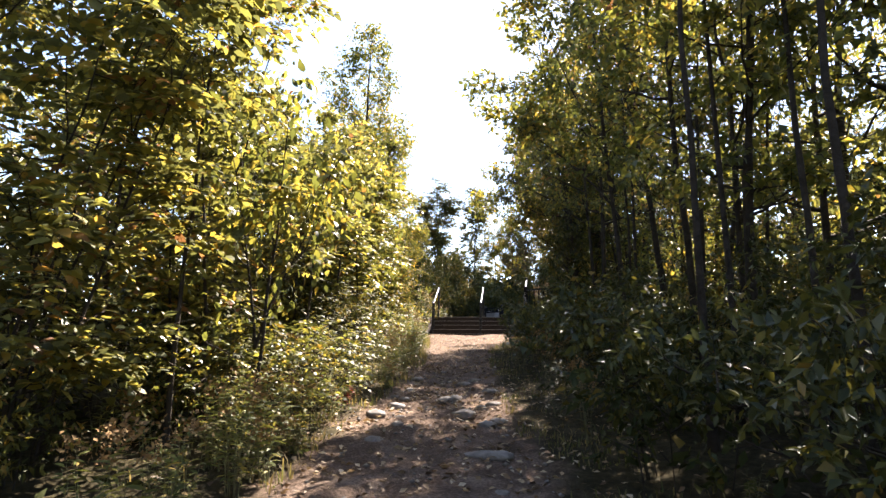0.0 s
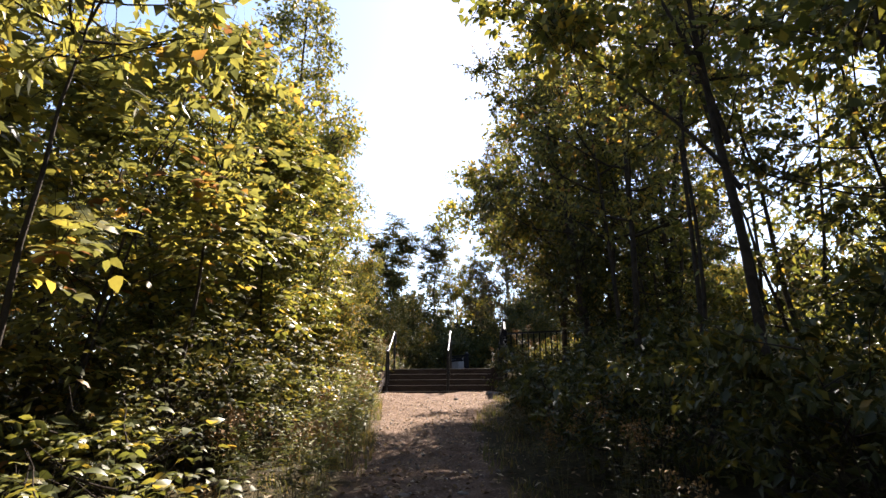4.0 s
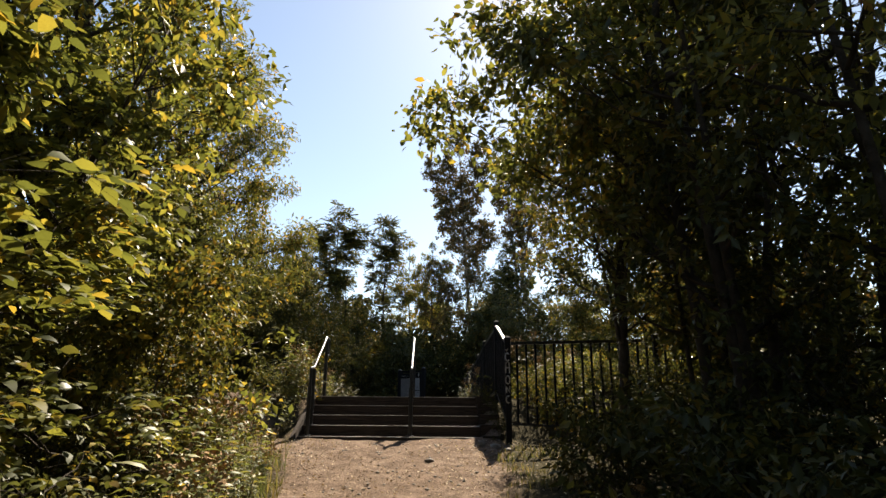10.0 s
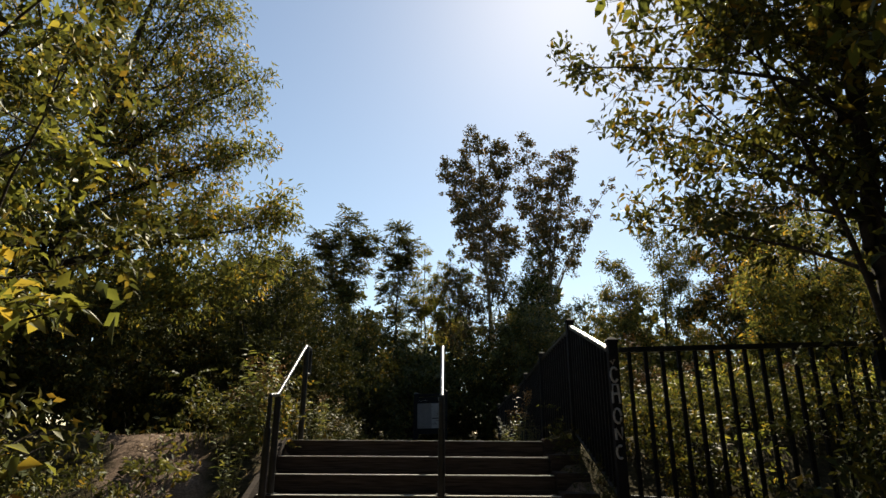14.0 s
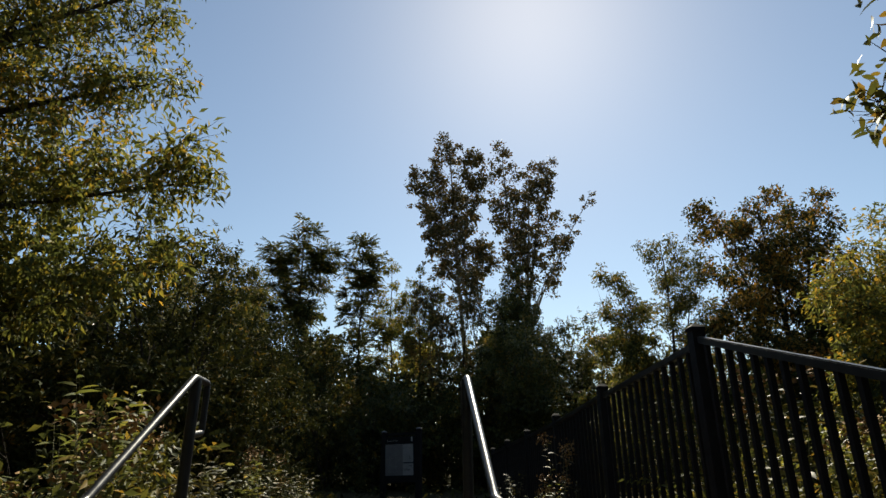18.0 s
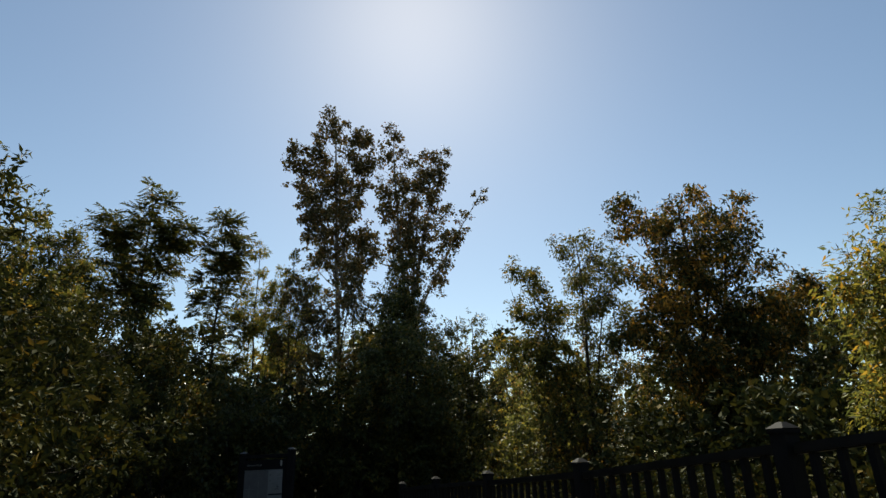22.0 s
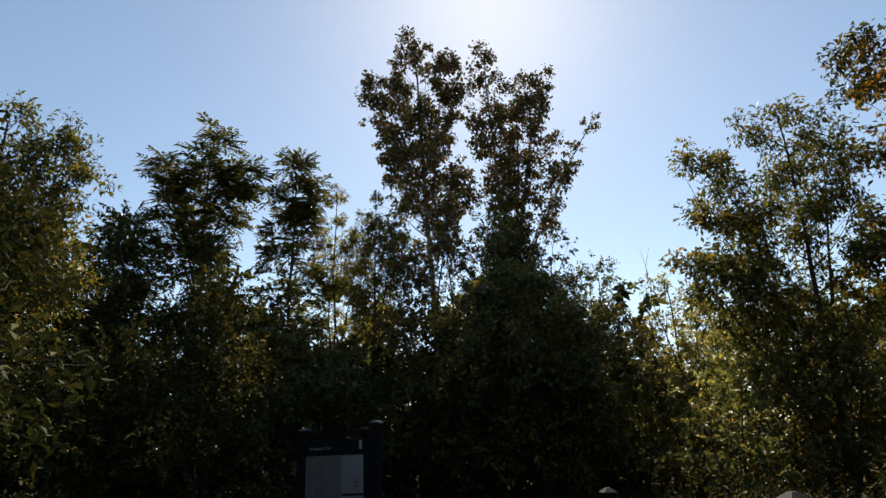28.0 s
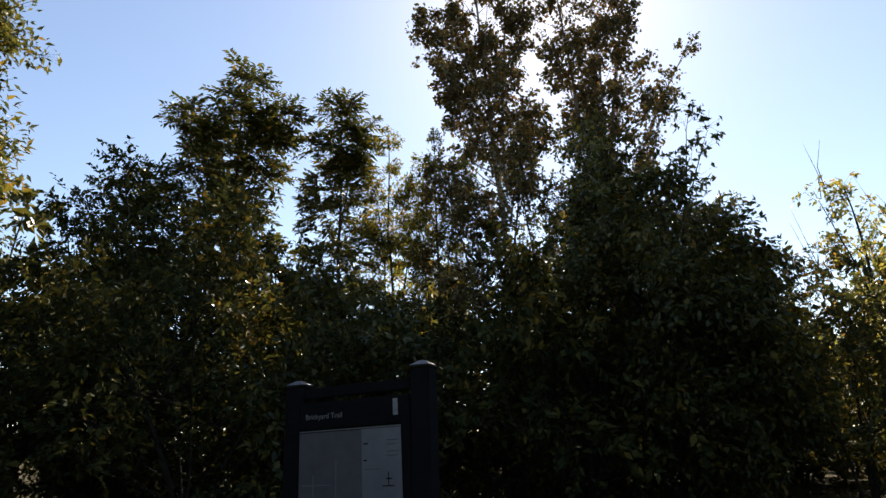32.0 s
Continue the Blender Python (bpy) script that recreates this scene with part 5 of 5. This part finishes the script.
# far wood all round, from a few shapes
FAR = [plant_meshes("far_tree", 400 + k, h, r, 0.4, m, leaves=1200, leaf=0.5, narrow=0.62, trunk=0.12, stems=2, limbs=30, clump=0.75, spread=0.4, rough=True) for k, (h, r, m) in enumerate([(9.5, 2.9, LEAF_DARK), (10.5, 3.0, LEAF_DARK), (8.5, 2.9, LEAF_SHADED), (9.6, 2.8, LEAF_RUST)])]
for ring, (n, rad) in enumerate([(34, 40), (40, 47)]):
    for i in range(n):
        a = 2 * math.pi * (i + far_rng.uniform(-0.3, 0.3)) / n
        rr = rad + far_rng.uniform(-2.5, 2.5)
        plant("tree", rr * math.sin(a), rr * math.cos(a) + 2, FAR[far_rng.randrange(4)], "distant broadleaf tree in the surrounding wood", "tree", "surrounding wood", far_rng.uniform(0, 360), far_rng.uniform(0.75, 1.0) * (1.25 if math.cos(a) > 0.6 else 1.0))
for x, y, s in ((-10.5, -18, 0.8), (-10.5, -12, 0.8), (-10.5, -7, 0.8), (-10, -2, 0.8), (-10.5, 3, 0.85), (-12, 9, 0.85), (-13, 15, 0.9), (-14, 22, 0.9), (-6.5, -22, 0.8), (-2.2, -24.5, 0.8), (4.5, -24.5, 0.8), (9, -20, 0.6), (12.5, -14, 0.62), (12.8, -9, 0.62), (12.5, -4, 0.62), (13, 1.5, 0.45), (20, 8, 0.5), (16, 12, 0.7), (22, 12, 0.8), (25, 23, 0.9), (14, 28, 0.7), (19, 26, 0.75), (-14, 29, 0.9), (0.8, -26, 0.8)):
    plant("tree", x, y, FAR[far_rng.randrange(4)], "dense broadleaf tree in the surrounding wood", "tree", "surrounding wood", far_rng.uniform(0, 360), s)

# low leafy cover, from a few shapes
# The last two shapes have shade painted into their leaf colour.
HERB = [plant_meshes("herb", 440 + k, h, 0.42, 0.05, m, leaves=820, leaf=0.076, narrow=0.42, stems=7, trunk=0.007, limbs=21, clump=0.2, spread=0.6, rough=True) for k, (h, m) in enumerate([(0.8, LEAF_OLIVE), (1.1, LEAF_GREEN), (0.7, LEAF_OLIVE), (1.2, LEAF_SHADED), (0.9, LEAF_SHADED)])]
herb_rng = random.Random(8)
for i in range(48):
    y = -18.2 + i * 0.37
    c, h = trail_line(y)
    plant("shrub", float(c - h) - 1.15 - herb_rng.uniform(0, 1.9), y, HERB[(0, 3, 2, 4, 1)[i % 5]], "low leafy shrub on the trail verge", "shrub", "low shrubs", herb_rng.uniform(0, 360), herb_rng.uniform(0.65, 1.3))
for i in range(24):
    plant("shrub", herb_rng.uniform(3.2, 6.2), herb_rng.uniform(0.6, 13), HERB[3 + i % 2], "low shrub behind the picket fence, leaf colour darkened for shade", "shrub", "low shrubs", herb_rng.uniform(0, 360), herb_rng.uniform(0.8, 1.1))
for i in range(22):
    plant("shrub", -2.7 - herb_rng.uniform(0, 1.6), herb_rng.uniform(4.0, 14), HERB[3 + i % 2], "low shrub beside the upper trail, leaf colour darkened for shade", "shrub", "low shrubs", herb_rng.uniform(0, 360), herb_rng.uniform(0.7, 1.05))
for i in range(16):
    plant("shrub", herb_rng.uniform(2.6, 4.6), -18.6 + i * 1.1, HERB[3 + i % 2], "low shrub with deep shade put into its leaf colour", "shrub", "low shrubs", herb_rng.uniform(0, 360), herb_rng.uniform(0.8, 1.1))
for i in range(30):
    plant("shrub", herb_rng.uniform(2.1, 6.2), herb_rng.uniform(-0.2, 2.0), HERB[(0, 1, 2, 0)[i % 4]], "low leafy shrub behind the picket fence", "shrub", "low shrubs", herb_rng.uniform(0, 360), herb_rng.uniform(0.6, 0.95))
# shade-coloured herbs darken this sunlit stretch of verge
for i in range(7):
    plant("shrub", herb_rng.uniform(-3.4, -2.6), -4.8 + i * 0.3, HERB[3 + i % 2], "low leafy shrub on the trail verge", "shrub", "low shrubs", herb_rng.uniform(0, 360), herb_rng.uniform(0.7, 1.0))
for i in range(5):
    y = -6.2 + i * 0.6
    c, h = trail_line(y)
    plant("shrub", float(c + h) + herb_rng.uniform(0.75, 1.3), y, HERB[3 + i % 2], "low shrub with deep shade put into its leaf colour", "shrub", "low shrubs", herb_rng.uniform(0, 360), herb_rng.uniform(0.7, 0.95))

for x, y, k in ((-2.45, 0.85, 0.95), (-2.6, 1.5, 1.15)):
    plant("shrub", x, y, HERB[0], "leafy green bush beside the stair handrail", "shrub", "low shrubs", 70 * y, k)

# broad-leaved sprays that catch the sun along the verge
BROAD = [plant_meshes("herb", 460 + k, h, 0.5, 0.25, m, leaves=750, leaf=0.07, narrow=0.52, stems=6, trunk=0.006, limbs=26, clump=0.18, spread=0.75, spray=0.2, pairs=3, fine=2) for k, (h, m) in enumerate([(1.15, LEAF_GREEN), (1.4, LEAF_OLIVE), (1.05, LEAF_GREEN)])]
for x, y, k in ((-0.3, -16.3, 0.75), (-0.55, -15.8, 0.8), (-0.7, -16.7, 0.85), (-0.35, -15.3, 0.7), (-0.5, -14.6, 0.8), (-0.1, -17.2, 0.55), (-2.4, -3.5, 0.62), (-2.8, -2.9, 0.7), (-3.1, -3.3, 0.8)):
    plant("shrub", x, y, BROAD[0 if k > 0.6 else 2], "broad-leaved green shrub on the sunlit trail verge", "shrub", "low shrubs", 90 * x, k)
for x, y, k in ((-1.1, -13.2, 0.9), (-1.3, -12.4, 1.0), (-1.15, -11.5, 0.85), (-1.5, -10.8, 1.05)):
    plant("shrub", x, y, BROAD[1], "broad-leaved green shrub on the sunlit trail verge", "shrub", "low shrubs", 70 * y, k)
for i in range(3):
    y = -9.8 + i * 1.7
    c, h = trail_line(y)
    plant("shrub", float(c - h) - herb_rng.uniform(0.85, 1.25), y, BROAD[(0, 1, 0, 2)[i % 4]], "broad-leaved green shrub on the sunlit trail verge", "shrub", "low shrubs", herb_rng.uniform(0, 360), herb_rng.uniform(0.85, 1.15))


# ---- low plants, litter and stones ----
def weed_meshes(seed, height, mat, bloom):
    rng = np.random.default_rng(seed)
    wood, cs, ts = [], [], []
    for s in range(4):
        a = rng.uniform(0, 6.28)
        h = height * rng.uniform(0.7, 1.05)
        k = np.linspace(0, 1, 7)[:, None]
        line = np.array([math.cos(a), math.sin(a), 0]) * (0.05 + 0.16 * k ** 1.5) + k * np.array([0, 0, h])
        wood.append(tube_arrays(line, 0.006 * (1.1 - k[:, 0]), 5))
        for i in range(22):
            q = 0.12 + 0.86 * i / 22
            p = line[int(q * 6)] * (1 - (q * 6) % 1) + line[min(6, int(q * 6) + 1)] * ((q * 6) % 1)
            az = i * 2.4 + rng.uniform(-0.4, 0.4)
            t = np.array([math.cos(az), math.sin(az), 0.35 - 0.5 * rng.uniform()])
            cs.append(p + t * 0.055)
            ts.append(t)
    cs, ts = np.array(cs), np.array(ts)
    lv, lf = leaf_arrays(rng, cs, 0.125, 0.2, tips=ts, fine=True)
    wv, wf = joined(wood)
    out = [arrays_mesh("weed_stem", wv, wf, True), arrays_mesh("weed_leaves", lv, lf)]
    out[0].materials.append(STALK)
    out[1].materials.append(mat)
    if bloom:
        n = 160
        top = np.array([w[0][-3] for w in wood])[rng.integers(0, 4, n)]
        c = top + rng.normal(size=(n, 3)) * (0.06, 0.06, 0.05)
        v, f = leaf_arrays(rng, c, 0.045, 0.6, -0.5)
        m = arrays_mesh("weed_bloom", v, f)
        m.materials.append(SEED)
        out.append(m)
    return out


STALK = speckled("weed_stalk", (0.07, 0.075, 0.03), (0.16, 0.14, 0.06), 20.0, 0.8, 0.1)
SEED = speckled("faded_orange_bloom", (0.16, 0.08, 0.03), (0.32, 0.19, 0.06), 30.0, 0.9, 0.1)
LEAF_WEED = leaf_material("leaf_weed", [(0.0, (0.07, 0.085, 0.03)), (0.5, (0.13, 0.145, 0.042)), (0.85, (0.22, 0.2, 0.05)), (1.0, (0.36, 0.24, 0.05))], 0.42, 0.5)
LEAF_GRASS = leaf_material("leaf_grass", [(0.0, (0.07, 0.085, 0.03)), (0.45, (0.13, 0.13, 0.045)), (0.75, (0.19, 0.15, 0.065)), (1.0, (0.27, 0.21, 0.1))], 0.35, 0.6)
# Brownish weed leaves, darkened further so their colour carries shade.
LEAF_BROWN_SHADED = leaf_material("leaf_brown_shaded_weed", [(0.0, (0.04, 0.042, 0.018)), (0.5, (0.075, 0.07, 0.026)), (0.85, (0.13, 0.1, 0.036)), (1.0, (0.2, 0.13, 0.05))], 0.25, 0.6)
LEAF_DRY = leaf_material("leaf_dry", [(0.0, (0.08, 0.05, 0.032)), (0.45, (0.2, 0.135, 0.08)), (0.8, (0.38, 0.28, 0.17)), (1.0, (0.55, 0.46, 0.34))], 0.15, 0.7)

WEEDS = [weed_meshes(500 + k, h, LEAF_WEED, k % 3 == 0) for k, h in enumerate((0.95, 0.75, 1.15, 0.6, 1.3, 0.85))]
# the same weeds again in the browner, shade-darkened leaves
SHADE_WEEDS = [weed_meshes(520 + k, h, LEAF_BROWN_SHADED, k % 2 == 0) for k, h in enumerate((0.95, 0.75, 1.15, 0.6, 1.3, 0.85))]
weed_rng = random.Random(11)


def weed(x, y, k=None, s=1.0, sorts=None):
    meshes = (sorts or WEEDS)[weed_rng.randrange(6) if k is None else k]
    if not clear_of_trails(x, y):
        return
    e = thing("weed", (x, y, float(ground_z(x, y)) - 0.02), "tall leafy weed with narrow leaves" + (" and faded orange bloom" if len(meshes) > 2 else ""), "weed", "roadside weeds", "", weed_rng.uniform(0, 360))
    e.scale = (s, s, s)
    for n2, m in zip(("stem", "foliage", "bloom"), meshes):
        o = new(n2, m)
        o.parent = e
        if n2 == "bloom":
            tagged(o, "faded orange flower heads", "", "", "stuff")


for i in range(150):
    y = weed_rng.uniform(-19.5, 0.2)
    c, h = trail_line(y)
    weed(float(c - h) - 0.12 - abs(weed_rng.gauss(0, 0.55)), y, None, weed_rng.uniform(0.6, 1.0) * (0.75 if y < -9 else 1.0))
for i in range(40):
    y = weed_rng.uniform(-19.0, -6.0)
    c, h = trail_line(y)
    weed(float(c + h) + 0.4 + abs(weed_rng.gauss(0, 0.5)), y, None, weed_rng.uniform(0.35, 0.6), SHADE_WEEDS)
for i in range(46):
    y = weed_rng.uniform(-0.6, 9.0)
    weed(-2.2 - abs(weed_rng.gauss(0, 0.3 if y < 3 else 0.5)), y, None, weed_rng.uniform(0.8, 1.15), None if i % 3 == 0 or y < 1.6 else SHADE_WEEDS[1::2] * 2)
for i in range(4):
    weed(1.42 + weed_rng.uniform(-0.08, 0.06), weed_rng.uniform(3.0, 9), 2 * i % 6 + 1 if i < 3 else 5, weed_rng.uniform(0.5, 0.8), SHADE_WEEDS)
# Plants added over the sunlit strip by the fence to make it dark.
for y, k in ((-0.45, 0.3), (-0.1, 0.34), (0.25, 0.3), (0.6, 0.34), (0.95, 0.3)):
    plant("shrub", 1.5, y, HERB[3], "low shade-coloured plant added to darken the fence foot", "shrub", "low shrubs", 200 * y, k)
for x, y, k, h in ((1.38, 4.5, 2, 0.85), (1.3, 4.2, 0, 0.6), (1.15, 4.7, 5, 0.5), (1.3, 4.9, 3, 0.7)):
    weed(x, y, k, h, SHADE_WEEDS if k == 2 else None)
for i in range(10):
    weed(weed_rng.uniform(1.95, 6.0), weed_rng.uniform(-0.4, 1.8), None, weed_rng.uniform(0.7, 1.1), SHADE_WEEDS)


def scatter_blades():
    """Grass along both verges."""
    rng = np.random.default_rng(21)
    n = 24000
    y = rng.uniform(-20.5, 1.5, n)
    c, h = trail_line(y)
    sg = rng.choice([-1, 1], n)
    x = c + sg * (h - 0.02 + np.abs(rng.normal(size=n)) * 0.55)
    tuft = np.sin(y * 3.1 + sg * 2) + np.sin(y * 7.3) + np.sin(x * 6.1 + y * 2.2) + rng.normal(size=n) * 0.5 > 0.15
    keep = tuft & ~((y > -1.3) & (y < 1.9) & (x > -2.1))
    x, y = x[keep], y[keep]
    n = len(x)
    z = ground_z(x, y) - 0.02
    a = rng.uniform(0, 2 * np.pi, n)
    hgt = (0.04 + 0.24 * rng.uniform(0, 1, n) ** 2.4) * np.where(y < -11, 0.6, 1.0) * np.where(x > trail_line(y)[0], 0.6, 1.0)
    lean = np.stack([np.cos(a), np.sin(a), 0 * a], 1) * (hgt * rng.uniform(0.2, 0.8, n))[:, None]
    side = np.stack([-np.sin(a), np.cos(a), 0 * a], 1) * 0.005
    foot = np.stack([x, y, z], 1)
    mid = foot + lean * 0.35 + np.array([0, 0, 1.0]) * (hgt * 0.65)[:, None]
    tip = foot + lean + np.array([0, 0, 1.0]) * (hgt * 0.95)[:, None]
    v = np.stack([foot - side, foot + side, mid + side * 0.8, mid - side * 0.8, tip], 1).reshape(-1, 3)
    q = np.arange(n)[:, None] * 5
    f = np.concatenate([q + (0, 1, 2), q + (0, 2, 3), q + (3, 2, 4)])
    mesh = arrays_mesh("grass", v, f)
    tagged(link_mesh("grass", mesh, LEAF_GRASS), "thin green and straw grass along the trail edges", "grass", "", "stuff")


scatter_blades()


def scatter_litter():
    """Dry fallen leaves and bits on the trail, thickest at its edges and before the steps."""
    rng = np.random.default_rng(22)
    n = 8200
    y = np.where(rng.uniform(size=n) < 0.68, -0.5 - 20.0 * rng.uniform(0, 1, n) ** 0.7, -0.55 - np.abs(rng.normal(size=n)) * 4.2)
    c, h = trail_line(y)
    edge = rng.choice([-1, 1], n) * (h + 0.05 + rng.normal(size=n) * 0.5)
    x = c + np.where(rng.uniform(size=n) < 0.6, edge, rng.uniform(-1, 1, n) * h)
    y[:400] = rng.uniform(-2.0, 3.0, 400)
    x[:400] = side_trail(y[:400]) + rng.normal(size=400) * 0.3
    z = ground_z(x, y) + rng.uniform(0.006, 0.03, n)
    cs = np.stack([x, y, z], 1)
    a = rng.uniform(0, 2 * np.pi, n)
    t = np.stack([np.cos(a), np.sin(a), rng.normal(size=n) * 0.25], 1)
    v, f = leaf_arrays(rng, cs, np.where(y < -11, 0.055, 0.036), 0.55, tips=t)
    tagged(link_mesh("fallen_leaves", arrays_mesh("fallen_leaves", v, f), LEAF_DRY), "dry tan leaves scattered over the trail", "leaves", "", "stuff")


scatter_litter()


def stone_mesh(seed, sx, sy, sz):
    bm = bmesh.new()
    bmesh.ops.create_icosphere(bm, subdivisions=3 if sx > 0.09 else 2, radius=1.0)
    for v in bm.verts:
        d = v.co.normalized()
        v.co = d * (1 + 0.28 * noise.noise(d * 1.7 + Vector((seed, 0, 0))) + 0.08 * noise.noise(d * 6 + Vector((0, seed, 0))))
        v.co = Vector((v.co.x * sx, v.co.y * sy, v.co.z * sz))
    return bm


STONES = [(1.5, -16.95, 0.19, 0.1, 0.04, 6), (1.15, -15.5, 0.13, 0.09, 0.05, 40), (0.95, -14.6, 0.12, 0.07, 0.05, 80), (1.3, -14.0, 0.12, 0.07, 0.045, 20), (0.35, -2.4, 0.07, 0.05, 0.035, 10), (1.35, -1.25, 0.1, 0.08, 0.05, 60), (1.15, -1.0, 0.07, 0.06, 0.05, 10), (1.5, -1.6, 0.08, 0.05, 0.04, 70)]
stone_rng = random.Random(17)
for i in range(26):
    y = stone_rng.uniform(-18.6, -11.5)
    c, h = trail_line(y)
    size = stone_rng.uniform(0.035, 0.085)
    STONES.append((float(c) + stone_rng.uniform(-0.9, 0.9) * float(h), y, size * 1.3, size, size * 0.5, stone_rng.uniform(0, 180)))
for k, (x, y, sx, sy, sz, turn) in enumerate(STONES):
    o = part("stone", stone_mesh(k * 3.1, sx, sy, sz), STONE, None, "", True)
    o.matrix_basis = pose(x, y, float(ground_z(x, y)) + sz * 0.25, 0, 0, turn)
    tagged(o, "flat grey stone half sunk in the dirt trail", "stone", "trail stones")


def scatter_pebbles():
    rng = np.random.default_rng(23)
    n = 1000
    y = rng.uniform(-20, -0.5, n)
    c, h = trail_line(y)
    x = c + rng.uniform(-1, 1, n) * (h + 0.1)
    cs = np.stack([x, y, ground_z(x, y) + 0.004], 1)
    s = rng.uniform(0.008, 0.028, n)
    o8 = np.array([(1, 0, 0), (0, 1, 0), (-1, 0, 0), (0, -1, 0), (0, 0, 0.6), (0, 0, -0.6)])
    v = (cs[:, None] + o8[None] * s[:, None, None] * rng.uniform(0.7, 1.3, (n, 6, 1))).reshape(-1, 3)
    q = np.arange(n)[:, None] * 6
    f = np.concatenate([q + t for t in ((0, 1, 4), (1, 2, 4), (2, 3, 4), (3, 0, 4), (1, 0, 5), (2, 1, 5), (3, 2, 5), (0, 3, 5))])
    tagged(link_mesh("pebbles", arrays_mesh("pebbles", v, f), STONE), "small pale pebbles bedded in the trail", "pebbles", "", "stuff")


scatter_pebbles()


# ---- spray-painted strokes on the first fence post ----
def build_strokes():
    """Spray-painted shapes one under another down the post: a tick, an open ring, legs, rings and ticks."""
    rng = random.Random(4)

    def arc(z, half, tall, a0, a1):
        return [(half * math.cos(radians(a0 + (a1 - a0) * i / 12)), z + tall * math.sin(radians(a0 + (a1 - a0) * i / 12))) for i in range(13)]

    shapes = [[(-0.025, 1.44), (-0.008, 1.41), (0.01, 1.45)], arc(1.31, 0.034, 0.065, 40, 320), [(-0.032, 1.05), (-0.03, 1.14), (-0.024, 1.22), (0.022, 1.22), (0.03, 1.13), (0.034, 1.05)], [(-0.026, 1.13), (0.026, 1.14)],
              arc(0.94, 0.034, 0.065, 0, 350), [(-0.03, 0.83), (-0.026, 0.73)], [(-0.03, 0.83), (0.028, 0.74), (0.03, 0.84)], arc(0.63, 0.032, 0.055, 60, 300)]
    for pts in shapes:
        v, f = tube_arrays([(x - 0.008, -0.0455, z + rng.uniform(-0.003, 0.003)) for x, z in pts], [0.011] * len(pts), 4)
        v[:, 1] = -0.0455 + (v[:, 1] + 0.0455) * 0.2
        o = link_mesh("paint_stroke", arrays_mesh("paint_stroke", v, f), CHALK, STAIR_FENCE, "pale spray-painted stroke")
        o.matrix_basis = pose(1.62, -0.76, 0)


build_strokes()


def scatter_cover():
    """Low leaves that cover the floor of the wood on both sides of the trail."""
    rng = np.random.default_rng(31)
    n = 3600
    x, y = rng.uniform(-17, 19, n), rng.uniform(-25, 33, n)
    c, h = trail_line(y)
    keep = ((np.abs(x - c) > h + 0.9) | (y > 2.6)) & ~((x > -2.2) & (x < 2.2) & (y > -2) & (y < 5))
    x, y = x[keep], y[keep]
    n = len(x)
    # extra leaves added over the upper trail to darken its sunlit ground
    x, y = np.concatenate([x, rng.uniform(-2.2, 1.5, 500)]), np.concatenate([y, rng.uniform(4.6, 15, 500)])
    n = len(x)
    cs, per = [], 9
    for i in range(per):
        a, r = rng.uniform(0, 6.28, n), rng.uniform(0.02, 0.3, n)
        px, py = x + r * np.cos(a), y + r * np.sin(a)
        low = np.where((np.abs(px + 0.2) < 1.9) & (py < 15), 0.25, 1.0)
        cs.append(np.stack([px, py, ground_z(px, py) + rng.uniform(0.03, 0.3, n) * (1 - r) * low], 1))
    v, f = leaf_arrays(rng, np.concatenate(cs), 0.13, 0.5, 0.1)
    # the leaf colour holds the shade that lies on the wood floor
    tagged(link_mesh("ground_cover", arrays_mesh("ground_cover", v, f), LEAF_SHADED), "low leaves covering the floor of the wood, colour darkened for shade", "undergrowth", "", "stuff")


scatter_cover()


# ---- red-leaved seedlings on the verge ----
LEAF_RED = leaf_material("leaf_red", [(0.0, (0.13, 0.03, 0.02)), (0.5, (0.24, 0.045, 0.028)), (1.0, (0.3, 0.1, 0.035))], 0.3)
RED = weed_meshes(560, 0.34, LEAF_RED, False)
for x, y, s in ((-0.25, -16.9, 0.6), (-0.15, -15.3, 0.7), (-0.45, -16.2, 0.5)):
    e = thing("seedling", (x, y, float(ground_z(x, y)) - 0.02), "small seedling with red autumn leaves", "seedling", "red seedlings", "", 40 * s)
    e.scale = (s, s, s)
    for n2, m in zip(("stem", "foliage"), RED):
        o = new(n2, m)
        o.parent = e
